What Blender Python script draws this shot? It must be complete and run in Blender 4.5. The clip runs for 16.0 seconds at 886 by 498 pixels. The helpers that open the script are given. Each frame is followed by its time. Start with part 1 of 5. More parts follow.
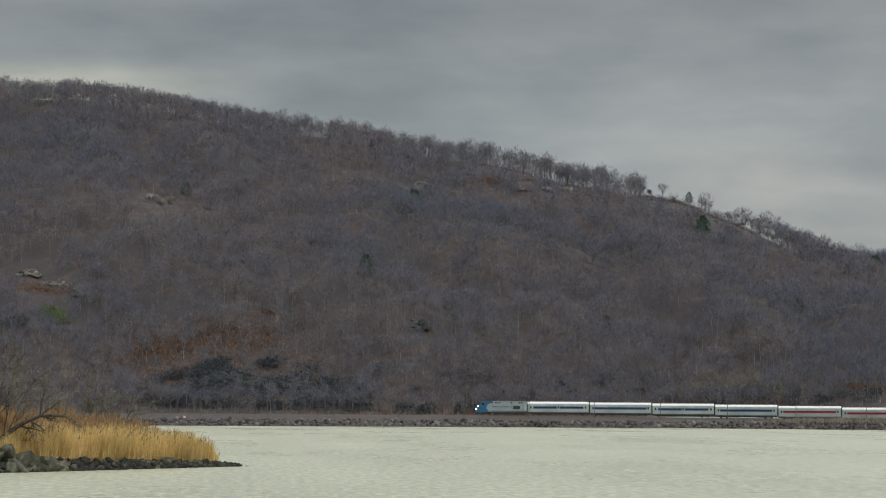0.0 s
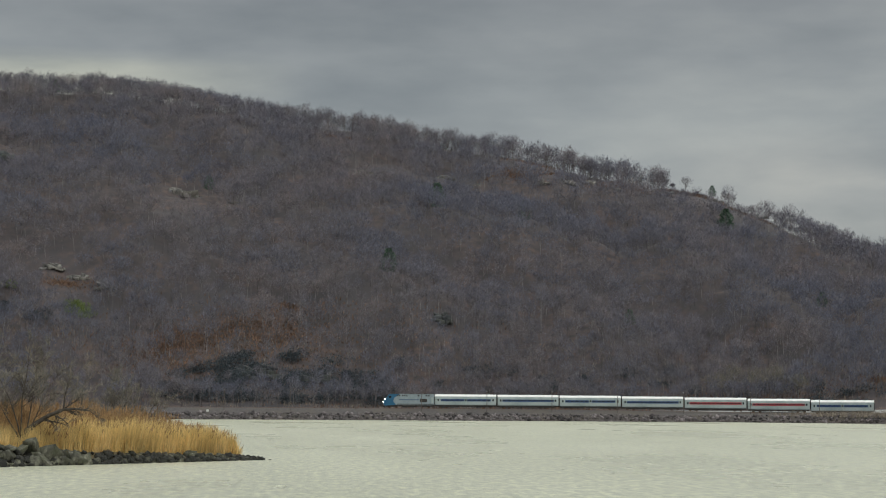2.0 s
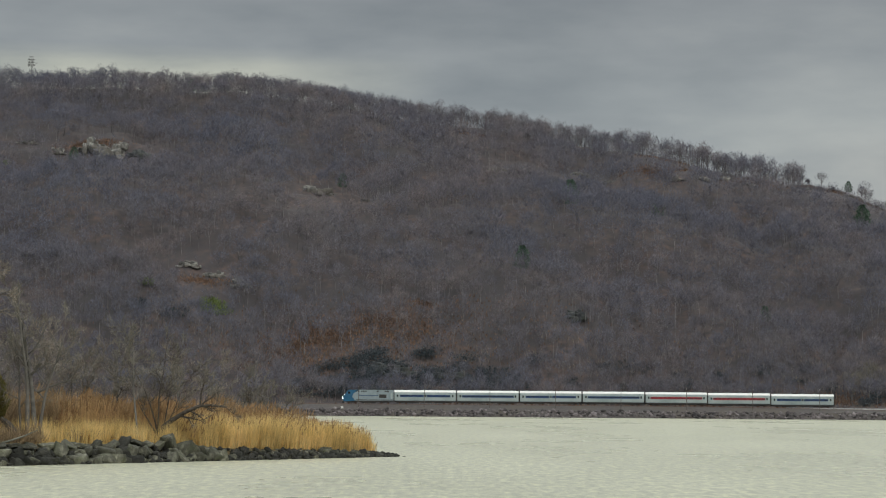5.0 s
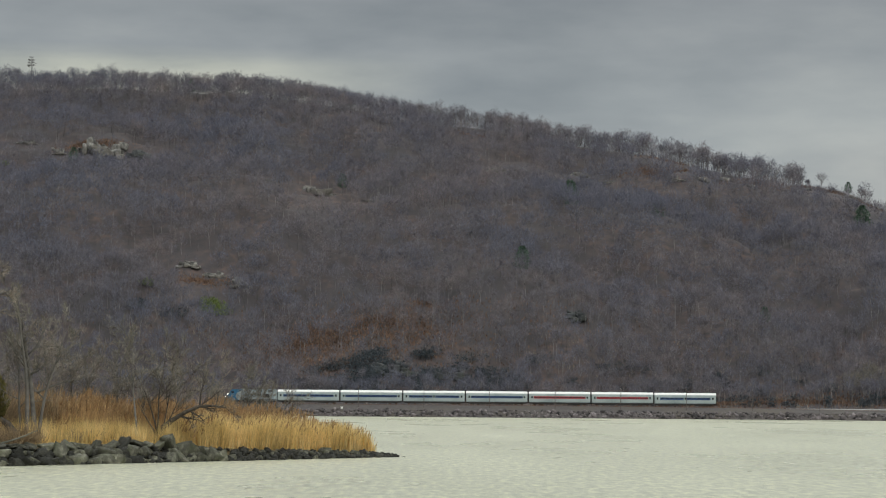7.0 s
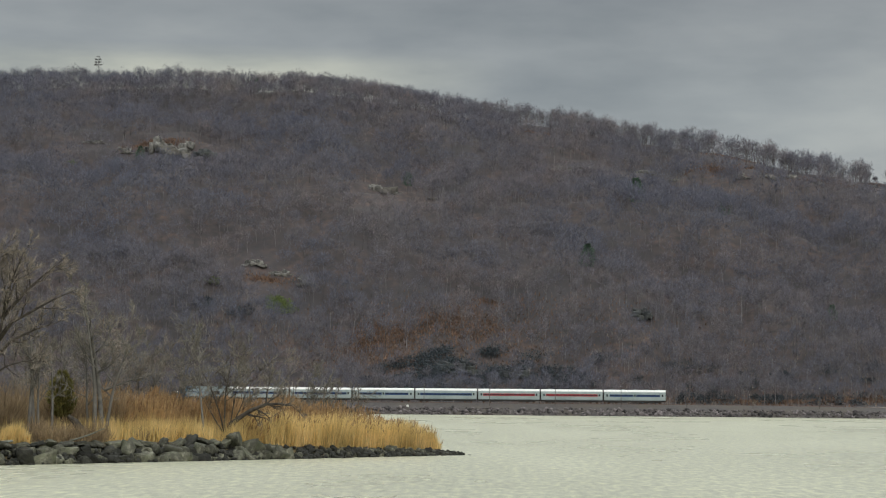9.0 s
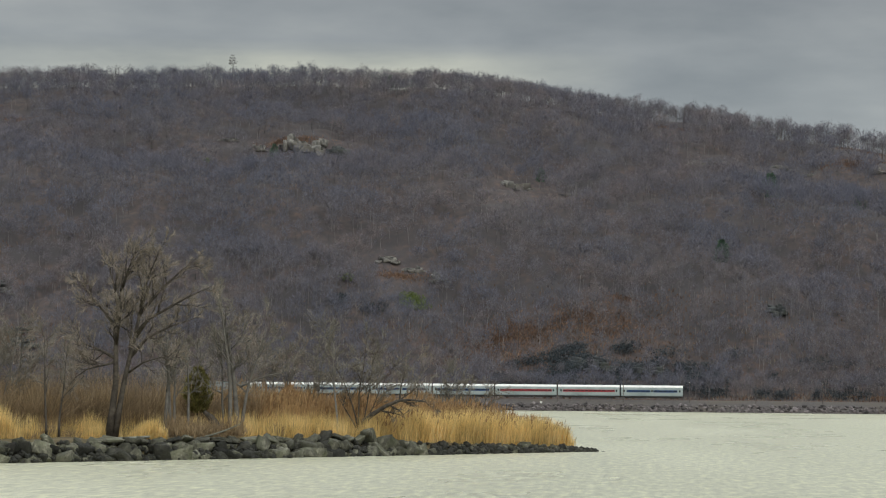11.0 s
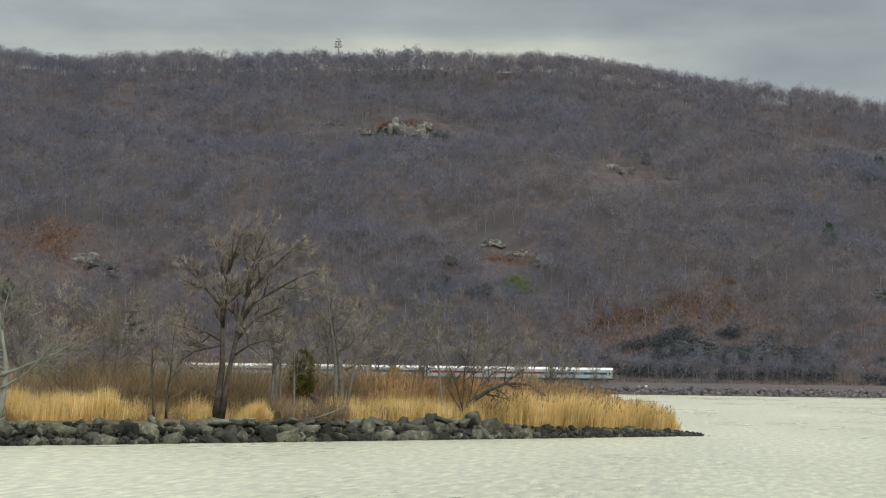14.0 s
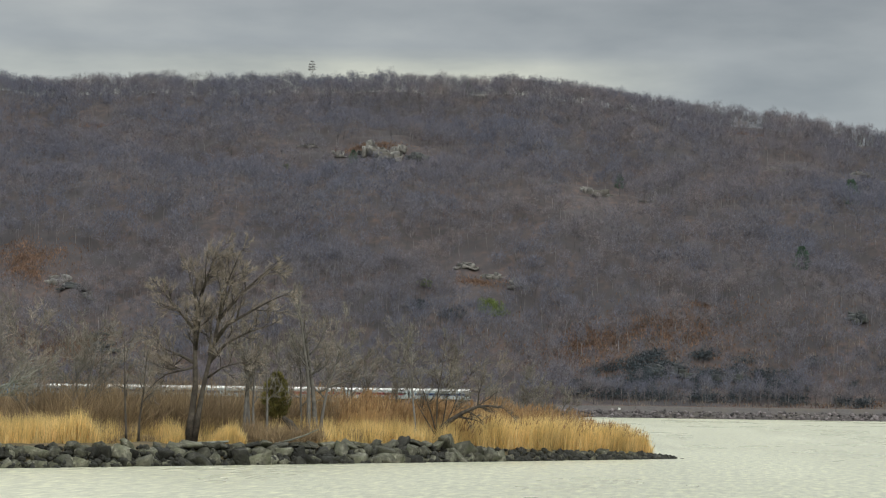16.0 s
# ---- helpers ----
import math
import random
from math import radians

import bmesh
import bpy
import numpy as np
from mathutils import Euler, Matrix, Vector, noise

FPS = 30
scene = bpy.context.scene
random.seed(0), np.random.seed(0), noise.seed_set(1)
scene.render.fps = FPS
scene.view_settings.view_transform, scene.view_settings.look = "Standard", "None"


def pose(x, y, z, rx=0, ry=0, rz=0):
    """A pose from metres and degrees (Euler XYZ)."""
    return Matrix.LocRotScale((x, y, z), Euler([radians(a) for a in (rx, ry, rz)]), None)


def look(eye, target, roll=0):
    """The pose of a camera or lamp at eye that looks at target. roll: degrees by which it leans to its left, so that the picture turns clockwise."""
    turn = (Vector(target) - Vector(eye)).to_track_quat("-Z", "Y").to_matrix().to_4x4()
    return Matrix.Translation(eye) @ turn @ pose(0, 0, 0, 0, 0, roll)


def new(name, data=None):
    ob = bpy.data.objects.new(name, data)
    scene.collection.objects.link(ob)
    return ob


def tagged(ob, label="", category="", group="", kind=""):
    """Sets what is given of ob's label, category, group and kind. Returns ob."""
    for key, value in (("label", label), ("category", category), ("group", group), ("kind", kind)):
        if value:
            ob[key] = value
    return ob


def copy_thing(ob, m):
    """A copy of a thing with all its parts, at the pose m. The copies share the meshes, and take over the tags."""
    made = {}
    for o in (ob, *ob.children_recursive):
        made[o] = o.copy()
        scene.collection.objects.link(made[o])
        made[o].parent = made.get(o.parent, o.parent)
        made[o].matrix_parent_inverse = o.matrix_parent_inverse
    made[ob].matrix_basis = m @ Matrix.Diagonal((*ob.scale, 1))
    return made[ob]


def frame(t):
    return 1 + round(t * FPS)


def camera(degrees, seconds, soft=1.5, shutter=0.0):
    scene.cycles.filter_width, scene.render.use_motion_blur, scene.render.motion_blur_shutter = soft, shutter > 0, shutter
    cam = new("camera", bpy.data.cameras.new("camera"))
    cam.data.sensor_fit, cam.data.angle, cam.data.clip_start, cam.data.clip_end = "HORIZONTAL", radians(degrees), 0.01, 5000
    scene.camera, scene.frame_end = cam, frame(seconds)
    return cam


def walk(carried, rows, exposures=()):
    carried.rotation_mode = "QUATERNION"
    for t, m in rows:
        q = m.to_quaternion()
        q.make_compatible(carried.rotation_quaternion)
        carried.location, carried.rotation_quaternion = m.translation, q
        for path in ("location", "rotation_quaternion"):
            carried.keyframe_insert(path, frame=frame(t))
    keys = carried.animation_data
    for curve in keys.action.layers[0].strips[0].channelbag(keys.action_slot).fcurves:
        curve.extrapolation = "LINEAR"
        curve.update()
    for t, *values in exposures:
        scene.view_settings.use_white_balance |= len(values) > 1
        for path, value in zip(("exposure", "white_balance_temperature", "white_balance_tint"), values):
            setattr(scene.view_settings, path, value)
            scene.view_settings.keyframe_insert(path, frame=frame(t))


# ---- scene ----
# camera: held at one spot by the river, panned by hand
EYE = (0.0, 0.0, 5.0)
PAN = [(0.0, 4.051, 4.193, 0.309), (0.5, 3.871, 4.143, 0.334), (1.0, 3.8, 4.079, 0.309), (1.5, 3.697, 4.058, 0.32),
       (2.0, 3.472, 4.032, 0.335), (2.5, 2.765, 4.059, 0.313), (3.0, 2.164, 4.022, 0.33), (3.5, 1.021, 3.975, 0.333),
       (4.0, 0.302, 3.931, 0.39), (6.5, 0.021, 3.94, 0.449), (7.0, 0.087, 3.945, 0.461), (7.5, 0.06, 3.961, 0.446),
       (8.0, -0.0, 3.94, 0.45), (8.5, -0.242, 3.915, 0.441), (9.0, -1.575, 3.883, 0.488), (11.3, -5.555, 3.733, 0.607),
       (11.5, -6.043, 3.723, 0.653), (12.0, -7.23, 3.678, 0.685), (12.5, -7.769, 3.425, 0.806), (13.0, -7.568, 3.343, 0.794),
       (13.5, -7.629, 3.166, 0.819), (14.0, -7.611, 3.31, 0.781), (14.5, -7.146, 3.639, 0.793), (15.0, -7.127, 3.672, 0.77),
       (15.5, -7.063, 3.743, 0.774), (16.0, -6.944, 3.892, 0.813)]


def aim(turn, tilt, lean):
    return Matrix.Translation(EYE) @ (Matrix.Rotation(radians(-turn), 4, "Z") @ Matrix.Rotation(radians(90 + tilt), 4, "X") @ Matrix.Rotation(radians(lean), 4, "Z"))


cam = camera(22.18, 16.0, soft=1.15)
walk(cam, [(t, aim(a, b, c)) for t, a, b, c in PAN], [(t, e, 6420, 7.5) for t, e in ((0.0, -0.04), (4.0, -0.02), (6.5, 0.08), (9.0, 0.1), (11.4, 0.12), (12.1, 0.33), (16.0, 0.36))])

# light: a closed overcast with a weak, wide sun behind the camera's right shoulder
SUN_EL, SUN_AZ = 38.0, 150.0
world = bpy.data.worlds.new("world")
scene.world = world
world.use_nodes = True
scene.view_settings.exposure = 0.0


def node(tree, kind, **values):
    n = tree.nodes.new(kind)
    for key, value in values.items():
        n.inputs[key.replace("_", " ")].default_value = value
    return n


def ramp(tree, stops, fac):
    n = tree.nodes.new("ShaderNodeValToRGB")
    e = n.color_ramp.elements
    while len(e) < len(stops):
        e.new(0.5)
    for k, (at, c) in enumerate(stops):
        e[k].position = at
        e[k].color = (*c, 1) if len(c) == 3 else c
    tree.links.new(fac, n.inputs["Fac"])
    return n.outputs["Color"]


def blend(tree, mode, fac, a, b):
    n = tree.nodes.new("ShaderNodeMix")
    n.data_type, n.blend_type = "RGBA", mode
    for socket, v in ((n.inputs[0], fac), (n.inputs[6], a), (n.inputs[7], b)):
        if hasattr(v, "links"):
            tree.links.new(v, socket)
        elif isinstance(v, tuple):
            socket.default_value = (*v, 1)
        else:
            socket.default_value = v
    return n.outputs[2]


def make_sky():
    wt = world.node_tree
    wt.nodes.clear()
    coord = wt.nodes.new("ShaderNodeTexCoord")
    split = wt.nodes.new("ShaderNodeSeparateXYZ")
    wt.links.new(coord.outputs["Generated"], split.inputs[0])
    # overcast: brightest overhead; a cream break in the cloud low over the ridge on one side
    height = ramp(wt, [(0.0, (0.43, 0.44, 0.42)), (0.09, (0.36, 0.375, 0.375)), (0.13, (0.315, 0.33, 0.335)), (0.165, (0.285, 0.296, 0.302)), (0.21, (0.265, 0.272, 0.28)),
                       (0.30, (0.64, 0.66, 0.66)), (0.5, (1.08, 1.11, 1.1)), (1.0, (1.32, 1.35, 1.35))], split.outputs["Z"])
    stretch = wt.nodes.new("ShaderNodeMapping")
    stretch.inputs["Scale"].default_value = (3.2, 3.2, 11.0)
    stretch.inputs["Rotation"].default_value = (0.0, 0.06, 0.0)
    wt.links.new(coord.outputs["Generated"], stretch.inputs[0])
    cloud = node(wt, "ShaderNodeTexNoise", Scale=2.3, Detail=6.0, Roughness=0.5)
    wt.links.new(stretch.outputs[0], cloud.inputs["Vector"])
    bands = ramp(wt, [(0.3, (0.72, 0.74, 0.765)), (0.5, (0.98, 0.98, 0.985)), (0.68, (1.25, 1.225, 1.18))], cloud.outputs["Fac"])
    clouds = blend(wt, "MULTIPLY", 1.0, height, bands)
    low = ramp(wt, [(0.10, (0, 0, 0)), (0.138, (1, 1, 1)), (0.147, (1, 1, 1)), (0.154, (0, 0, 0))], split.outputs["Z"])
    turn = wt.nodes.new("ShaderNodeMath")
    turn.operation = "MULTIPLY_ADD"
    turn.inputs[1].default_value, turn.inputs[2].default_value = -1.0, 0.5
    wt.links.new(split.outputs["X"], turn.inputs[0])
    aside = ramp(wt, [(0.50, (0, 0, 0)), (0.6, (1, 1, 1)), (0.68, (1, 1, 1)), (0.76, (0.35, 0.35, 0.35)), (1.0, (0.2, 0.2, 0.2))], turn.outputs[0])
    torn = ramp(wt, [(0.34, (0.25, 0.25, 0.25)), (0.6, (1, 1, 1))], cloud.outputs["Fac"])
    gap = blend(wt, "MULTIPLY", 1.0, blend(wt, "MULTIPLY", 1.0, low, aside), torn)
    clouds = blend(wt, "ADD", 1.0, clouds, blend(wt, "MULTIPLY", 1.0, gap, (0.31, 0.285, 0.16)))
    low2 = ramp(wt, [(0.05, (1, 1, 1)), (0.105, (1, 1, 1)), (0.125, (0, 0, 0))], split.outputs["Z"])
    east = ramp(wt, [(0.13, (0, 0, 0)), (0.21, (1, 1, 1)), (0.6, (0.4, 0.4, 0.4))], split.outputs["X"])
    gap2 = blend(wt, "MULTIPLY", 1.0, blend(wt, "MULTIPLY", 1.0, low2, east), torn)
    clouds = blend(wt, "ADD", 1.0, clouds, blend(wt, "MULTIPLY", 1.0, gap2, (0.04, 0.025, 0.012)))
    air = wt.nodes.new("ShaderNodeTexSky")
    air.sky_type, air.sun_disc = "NISHITA", False
    air.sun_elevation, air.sun_rotation = radians(SUN_EL), radians(SUN_AZ)
    thin = blend(wt, "MULTIPLY", 1.0, air.outputs[0], (0.09, 0.09, 0.09))
    sky = blend(wt, "MIX", 0.93, thin, clouds)
    back = node(wt, "ShaderNodeBackground", Strength=1.0)
    out = wt.nodes.new("ShaderNodeOutputWorld")
    wt.links.new(sky, back.inputs["Color"])
    wt.links.new(back.outputs[0], out.inputs["Surface"])


make_sky()
sun = new("sun", bpy.data.lights.new("sun", "SUN"))
sun.data.energy, sun.data.angle, sun.data.color = 0.9, radians(14), (1.0, 0.95, 0.87)
sun.matrix_world = look((300 * math.sin(radians(SUN_AZ)), 300 * math.cos(radians(SUN_AZ)), 300 * math.tan(radians(SUN_EL))), (0, 0, 0))


# ---- materials ----
def surface(name, stops, scale, rough=0.85, thin=0.0, metal=0.0, bump=0.3, bump_scale=None, stains=None, stain_scale=None, islands=0.0, vary=0.0, spec=0.4):
    """Grain from one noise, stains from a larger one; islands / vary: brightness from piece to piece."""
    m = bpy.data.materials.new(name)
    m.use_nodes = True
    nt = m.node_tree
    bsdf = nt.nodes["Principled BSDF"]
    coord = nt.nodes.new("ShaderNodeTexCoord")
    grain = node(nt, "ShaderNodeTexNoise", Scale=scale, Detail=5.0, Roughness=0.6)
    nt.links.new(coord.outputs["Object"], grain.inputs["Vector"])
    color = ramp(nt, stops, grain.outputs["Fac"])
    if stains:
        big = node(nt, "ShaderNodeTexNoise", Scale=stain_scale, Detail=3.0, Roughness=0.55)
        nt.links.new(coord.outputs["Object"], big.inputs["Vector"])
        color = blend(nt, "MIX", ramp(nt, [(0.42, (0, 0, 0)), (0.62, (1, 1, 1))], big.outputs["Fac"]), color, stains)
    if islands or vary:
        src = nt.nodes.new("ShaderNodeNewGeometry").outputs["Random Per Island"] if islands else nt.nodes.new("ShaderNodeObjectInfo").outputs["Random"]
        k = islands or vary
        color = blend(nt, "MULTIPLY", 1.0, color, ramp(nt, [(0.0, (1 - k,) * 3), (1.0, (1 + k,) * 3)], src))
    nt.links.new(color, bsdf.inputs["Base Color"])
    bsdf.inputs["Roughness"].default_value, bsdf.inputs["Metallic"].default_value = rough, metal
    bsdf.inputs["Specular IOR Level"].default_value = spec
    if thin:
        # light passes through thin dry blades
        glow, mix = nt.nodes.new("ShaderNodeBsdfTranslucent"), nt.nodes.new("ShaderNodeMixShader")
        nt.links.new(color, glow.inputs["Color"])
        mix.inputs[0].default_value = thin
        nt.links.new(bsdf.outputs[0], mix.inputs[1])
        nt.links.new(glow.outputs[0], mix.inputs[2])
        nt.links.new(mix.outputs[0], nt.nodes["Material Output"].inputs["Surface"])
    if bump:
        fine = node(nt, "ShaderNodeTexNoise", Scale=bump_scale or scale * 2.5, Detail=4.0)
        nt.links.new(coord.outputs["Object"], fine.inputs["Vector"])
        b = node(nt, "ShaderNodeBump", Strength=bump, Distance=0.1)
        nt.links.new(fine.outputs["Fac"], b.inputs["Height"])
        nt.links.new(b.outputs[0], bsdf.inputs["Normal"])
    return m


def make_water():
    m = bpy.data.materials.new("river_water")
    m.use_nodes = True
    nt = m.node_tree
    bsdf = nt.nodes["Principled BSDF"]
    coord = nt.nodes.new("ShaderNodeTexCoord")

    def waves(scale, along, detail):
        stretch = nt.nodes.new("ShaderNodeMapping")
        stretch.inputs["Scale"].default_value = (1.0, along, 1.0)
        nt.links.new(coord.outputs["Object"], stretch.inputs[0])
        n = node(nt, "ShaderNodeTexNoise", Scale=scale, Detail=detail, Roughness=0.65)
        nt.links.new(stretch.outputs[0], n.inputs["Vector"])
        return n.outputs["Fac"]
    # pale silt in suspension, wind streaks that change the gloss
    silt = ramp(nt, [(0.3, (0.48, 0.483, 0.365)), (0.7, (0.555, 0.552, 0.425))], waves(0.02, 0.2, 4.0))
    # ripple glints and dark wave sides, painted into the base colour
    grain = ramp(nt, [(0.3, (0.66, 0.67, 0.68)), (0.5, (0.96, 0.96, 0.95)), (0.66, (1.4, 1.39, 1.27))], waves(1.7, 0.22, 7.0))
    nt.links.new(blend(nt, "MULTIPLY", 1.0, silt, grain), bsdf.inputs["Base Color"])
    nt.links.new(ramp(nt, [(0.35, (0.24, 0.24, 0.24)), (0.65, (0.36, 0.36, 0.36))], waves(0.03, 0.25, 5.0)), bsdf.inputs["Roughness"])
    bsdf.inputs["IOR"].default_value = 1.333
    b = node(nt, "ShaderNodeBump", Strength=1.0, Distance=0.22)
    nt.links.new(waves(2.2, 0.14, 8.0), b.inputs["Height"])
    b2 = node(nt, "ShaderNodeBump", Strength=0.8, Distance=0.12)
    nt.links.new(waves(4.0, 0.3, 4.0), b2.inputs["Height"])
    nt.links.new(b.outputs[0], b2.inputs["Normal"])
    nt.links.new(b2.outputs[0], bsdf.inputs["Normal"])
    return m


M_WATER = make_water()
M_LITTER = surface("leaf_litter", [(0.3, (0.038, 0.034, 0.037)), (0.5, (0.068, 0.054, 0.053)), (0.74, (0.125, 0.084, 0.068))], 0.28, bump=0.5, stains=(0.052, 0.046, 0.049), stain_scale=0.03)
# blue haze of distance is mixed into the twig colours and their stains
M_TWIG_FAR = surface("bare_hazed_forest_twigs", [(0.3, (0.126, 0.129, 0.162)), (0.5, (0.17, 0.158, 0.18)), (0.7, (0.234, 0.192, 0.184))], 0.06, rough=0.95, bump=0, stains=(0.138, 0.142, 0.182), stain_scale=0.013, islands=0.25, spec=0.1)
M_BARK_FAR = surface("forest_bark", [(0.3, (0.08, 0.075, 0.078)), (0.7, (0.185, 0.17, 0.168))], 0.4, rough=0.95, bump=0, islands=0.6, spec=0.1)
M_THICKET = surface("hemlock_thicket", [(0.3, (0.05, 0.062, 0.072)), (0.7, (0.105, 0.118, 0.128))], 0.3, rough=0.85, bump=0, islands=0.5, spec=0.1)
M_PINE = surface("pine_needles", [(0.3, (0.045, 0.085, 0.06)), (0.7, (0.09, 0.145, 0.092))], 0.6, rough=0.8, bump=0, islands=0.4, spec=0.2)
M_CEDAR = surface("cedar_needles", [(0.3, (0.08, 0.08, 0.026)), (0.7, (0.2, 0.175, 0.055))], 1.5, rough=0.8, bump=0, islands=0.4, spec=0.2)
M_MOSSY = surface("laurel_leaves", [(0.3, (0.09, 0.13, 0.034)), (0.7, (0.2, 0.25, 0.065))], 0.6, rough=0.7, bump=0, islands=0.4, spec=0.2)
# darker copy of the ledge rock, with shade put into its colour
M_LEDGE_DARK = surface("shaded_ledge_rock", [(0.3, (0.036, 0.039, 0.043)), (0.7, (0.105, 0.111, 0.116))], 0.4, bump=0.8, stains=(0.07, 0.075, 0.066), stain_scale=0.15)
M_GRASS = surface("rust_grass", [(0.3, (0.12, 0.083, 0.064)), (0.7, (0.23, 0.145, 0.102))], 0.12, rough=0.9, bump=0, islands=0.4, spec=0.1)
M_LEDGE = surface("ledge_rock", [(0.32, (0.05, 0.05, 0.05)), (0.46, (0.15, 0.146, 0.138)), (0.64, (0.34, 0.33, 0.3))], 0.45, bump=0.8, stains=(0.13, 0.12, 0.105), stain_scale=0.16)
M_BOULDER = surface("shore_boulder", [(0.3, (0.03, 0.029, 0.021)), (0.5, (0.08, 0.078, 0.056)), (0.7, (0.2, 0.195, 0.148))], 2.4, bump=1.0, stains=(0.045, 0.049, 0.027), stain_scale=0.6, vary=0.85, rough=0.75)
M_RIPRAP = surface("bank_riprap", [(0.3, (0.035, 0.029, 0.031)), (0.7, (0.15, 0.132, 0.132))], 0.6, bump=0.4, islands=0.85)
M_EARTH = surface("island_earth", [(0.3, (0.05, 0.04, 0.025)), (0.7, (0.16, 0.12, 0.06))], 1.2, bump=0.5, stains=(0.11, 0.09, 0.04), stain_scale=0.2)
M_BANK = surface("gravel_bank", [(0.3, (0.045, 0.04, 0.04)), (0.7, (0.095, 0.085, 0.08))], 0.8, bump=0.4, stains=(0.08, 0.068, 0.055), stain_scale=0.06)
M_BALLAST = surface("ballast", [(0.3, (0.05, 0.042, 0.04)), (0.7, (0.12, 0.1, 0.095))], 2.0, bump=0.4)
M_RAIL = surface("rail_steel", [(0.3, (0.12, 0.07, 0.05)), (0.7, (0.2, 0.13, 0.09))], 3.0, rough=0.6, metal=0.5, bump=0)
M_TIE = surface("tie_wood", [(0.3, (0.04, 0.035, 0.03)), (0.7, (0.09, 0.075, 0.065))], 2.0, bump=0)
M_REED = surface("dry_reed", [(0.25, (0.55, 0.405, 0.165)), (0.5, (0.75, 0.575, 0.26)), (0.75, (0.88, 0.715, 0.39))], 0.35, thin=0.45, rough=0.8, bump=0, stains=(0.62, 0.47, 0.21), stain_scale=0.14, islands=0.32, spec=0.2)
M_REED_BACK = surface("dry_reed_dull", [(0.3, (0.4, 0.265, 0.13)), (0.7, (0.6, 0.42, 0.22))], 0.3, thin=0.45, rough=0.85, bump=0, islands=0.4, spec=0.2)
M_BRUSH = surface("brush_twigs", [(0.3, (0.18, 0.135, 0.09)), (0.7, (0.4, 0.3, 0.18))], 0.2, thin=0.3, rough=0.9, bump=0, islands=0.4, spec=0.1)
M_PLUME = surface("reed_plume", [(0.3, (0.2, 0.12, 0.06)), (0.7, (0.36, 0.24, 0.13))], 0.8, rough=0.95, bump=0, islands=0.3, spec=0.1)
M_BARK_DARK = surface("bark_brown", [(0.3, (0.032, 0.028, 0.024)), (0.7, (0.12, 0.104, 0.086))], 2.5, bump=0.6, spec=0.1)
M_BARK_GREY = surface("bark_grey", [(0.3, (0.10, 0.096, 0.088)), (0.7, (0.225, 0.213, 0.195))], 1.6, bump=0.5, stains=(0.14, 0.13, 0.115), stain_scale=0.5, spec=0.1)
M_BARK_PALE = surface("bark_pale", [(0.3, (0.16, 0.175, 0.145)), (0.7, (0.31, 0.32, 0.28))], 1.0, bump=0.4, stains=(0.2, 0.2, 0.16), stain_scale=0.7, spec=0.1)
M_TWIG_BROWN = surface("twig_brown", [(0.3, (0.165, 0.14, 0.116)), (0.7, (0.33, 0.285, 0.232))], 0.5, bump=0, islands=0.35, spec=0.1)
M_TWIG_GREY = surface("twig_grey", [(0.3, (0.125, 0.112, 0.092)), (0.7, (0.25, 0.228, 0.19))], 0.5, bump=0, islands=0.35, spec=0.1)
M_SILVER = surface("brushed_steel", [(0.3, (0.25, 0.305, 0.305)), (0.7, (0.33, 0.385, 0.38))], 0.8, rough=0.42, metal=0.25, bump=0.05, stains=(0.37, 0.42, 0.42), stain_scale=0.25)
# near-white base colour carries the sky's sheen on the coach roofs
M_ROOF = surface("train_roof_sheen", [(0.3, (0.74, 0.74, 0.72)), (0.7, (0.84, 0.84, 0.82))], 0.6, rough=0.3, bump=0.03)
M_BLUE_BAND = surface("navy_paint", [(0.3, (0.016, 0.045, 0.13)), (0.7, (0.022, 0.06, 0.17))], 0.6, rough=0.35, bump=0)
M_RED_BAND = surface("red_paint", [(0.3, (0.27, 0.022, 0.032)), (0.7, (0.36, 0.034, 0.045))], 0.6, rough=0.4, bump=0)
M_LOCO_BLUE = surface("locomotive_blue", [(0.3, (0.014, 0.085, 0.17)), (0.7, (0.022, 0.115, 0.215))], 0.6, rough=0.35, bump=0)
M_LOCO_GREY = surface("locomotive_silver", [(0.3, (0.2, 0.25, 0.275)), (0.7, (0.29, 0.34, 0.36))], 0.6, rough=0.4, metal=0.2, bump=0)
M_GLASS = surface("dark_glass", [(0.3, (0.012, 0.014, 0.02)), (0.7, (0.02, 0.024, 0.032))], 0.5, rough=0.08, bump=0, spec=0.5)
M_DARK = surface("underframe_grime", [(0.3, (0.025, 0.024, 0.024)), (0.7, (0.06, 0.056, 0.052))], 1.5, bump=0)
M_POLE = surface("pole_wood", [(0.3, (0.07, 0.06, 0.055)), (0.7, (0.15, 0.13, 0.115))], 1.0, bump=0.2)
M_WHITE = surface("white_paint", [(0.3, (0.75, 0.75, 0.73)), (0.7, (0.82, 0.82, 0.8))], 1.5, rough=0.5, bump=0)


def make_glow(name, color, strength):
    m = bpy.data.materials.new(name)
    m.use_nodes = True
    b = m.node_tree.nodes["Principled BSDF"]
    b.inputs["Emission Color"].default_value = (*color, 1)
    b.inputs["Emission Strength"].default_value = strength
    return m


M_LAMP = make_glow("headlamp_glow", (1.0, 0.97, 0.9), 9.0)


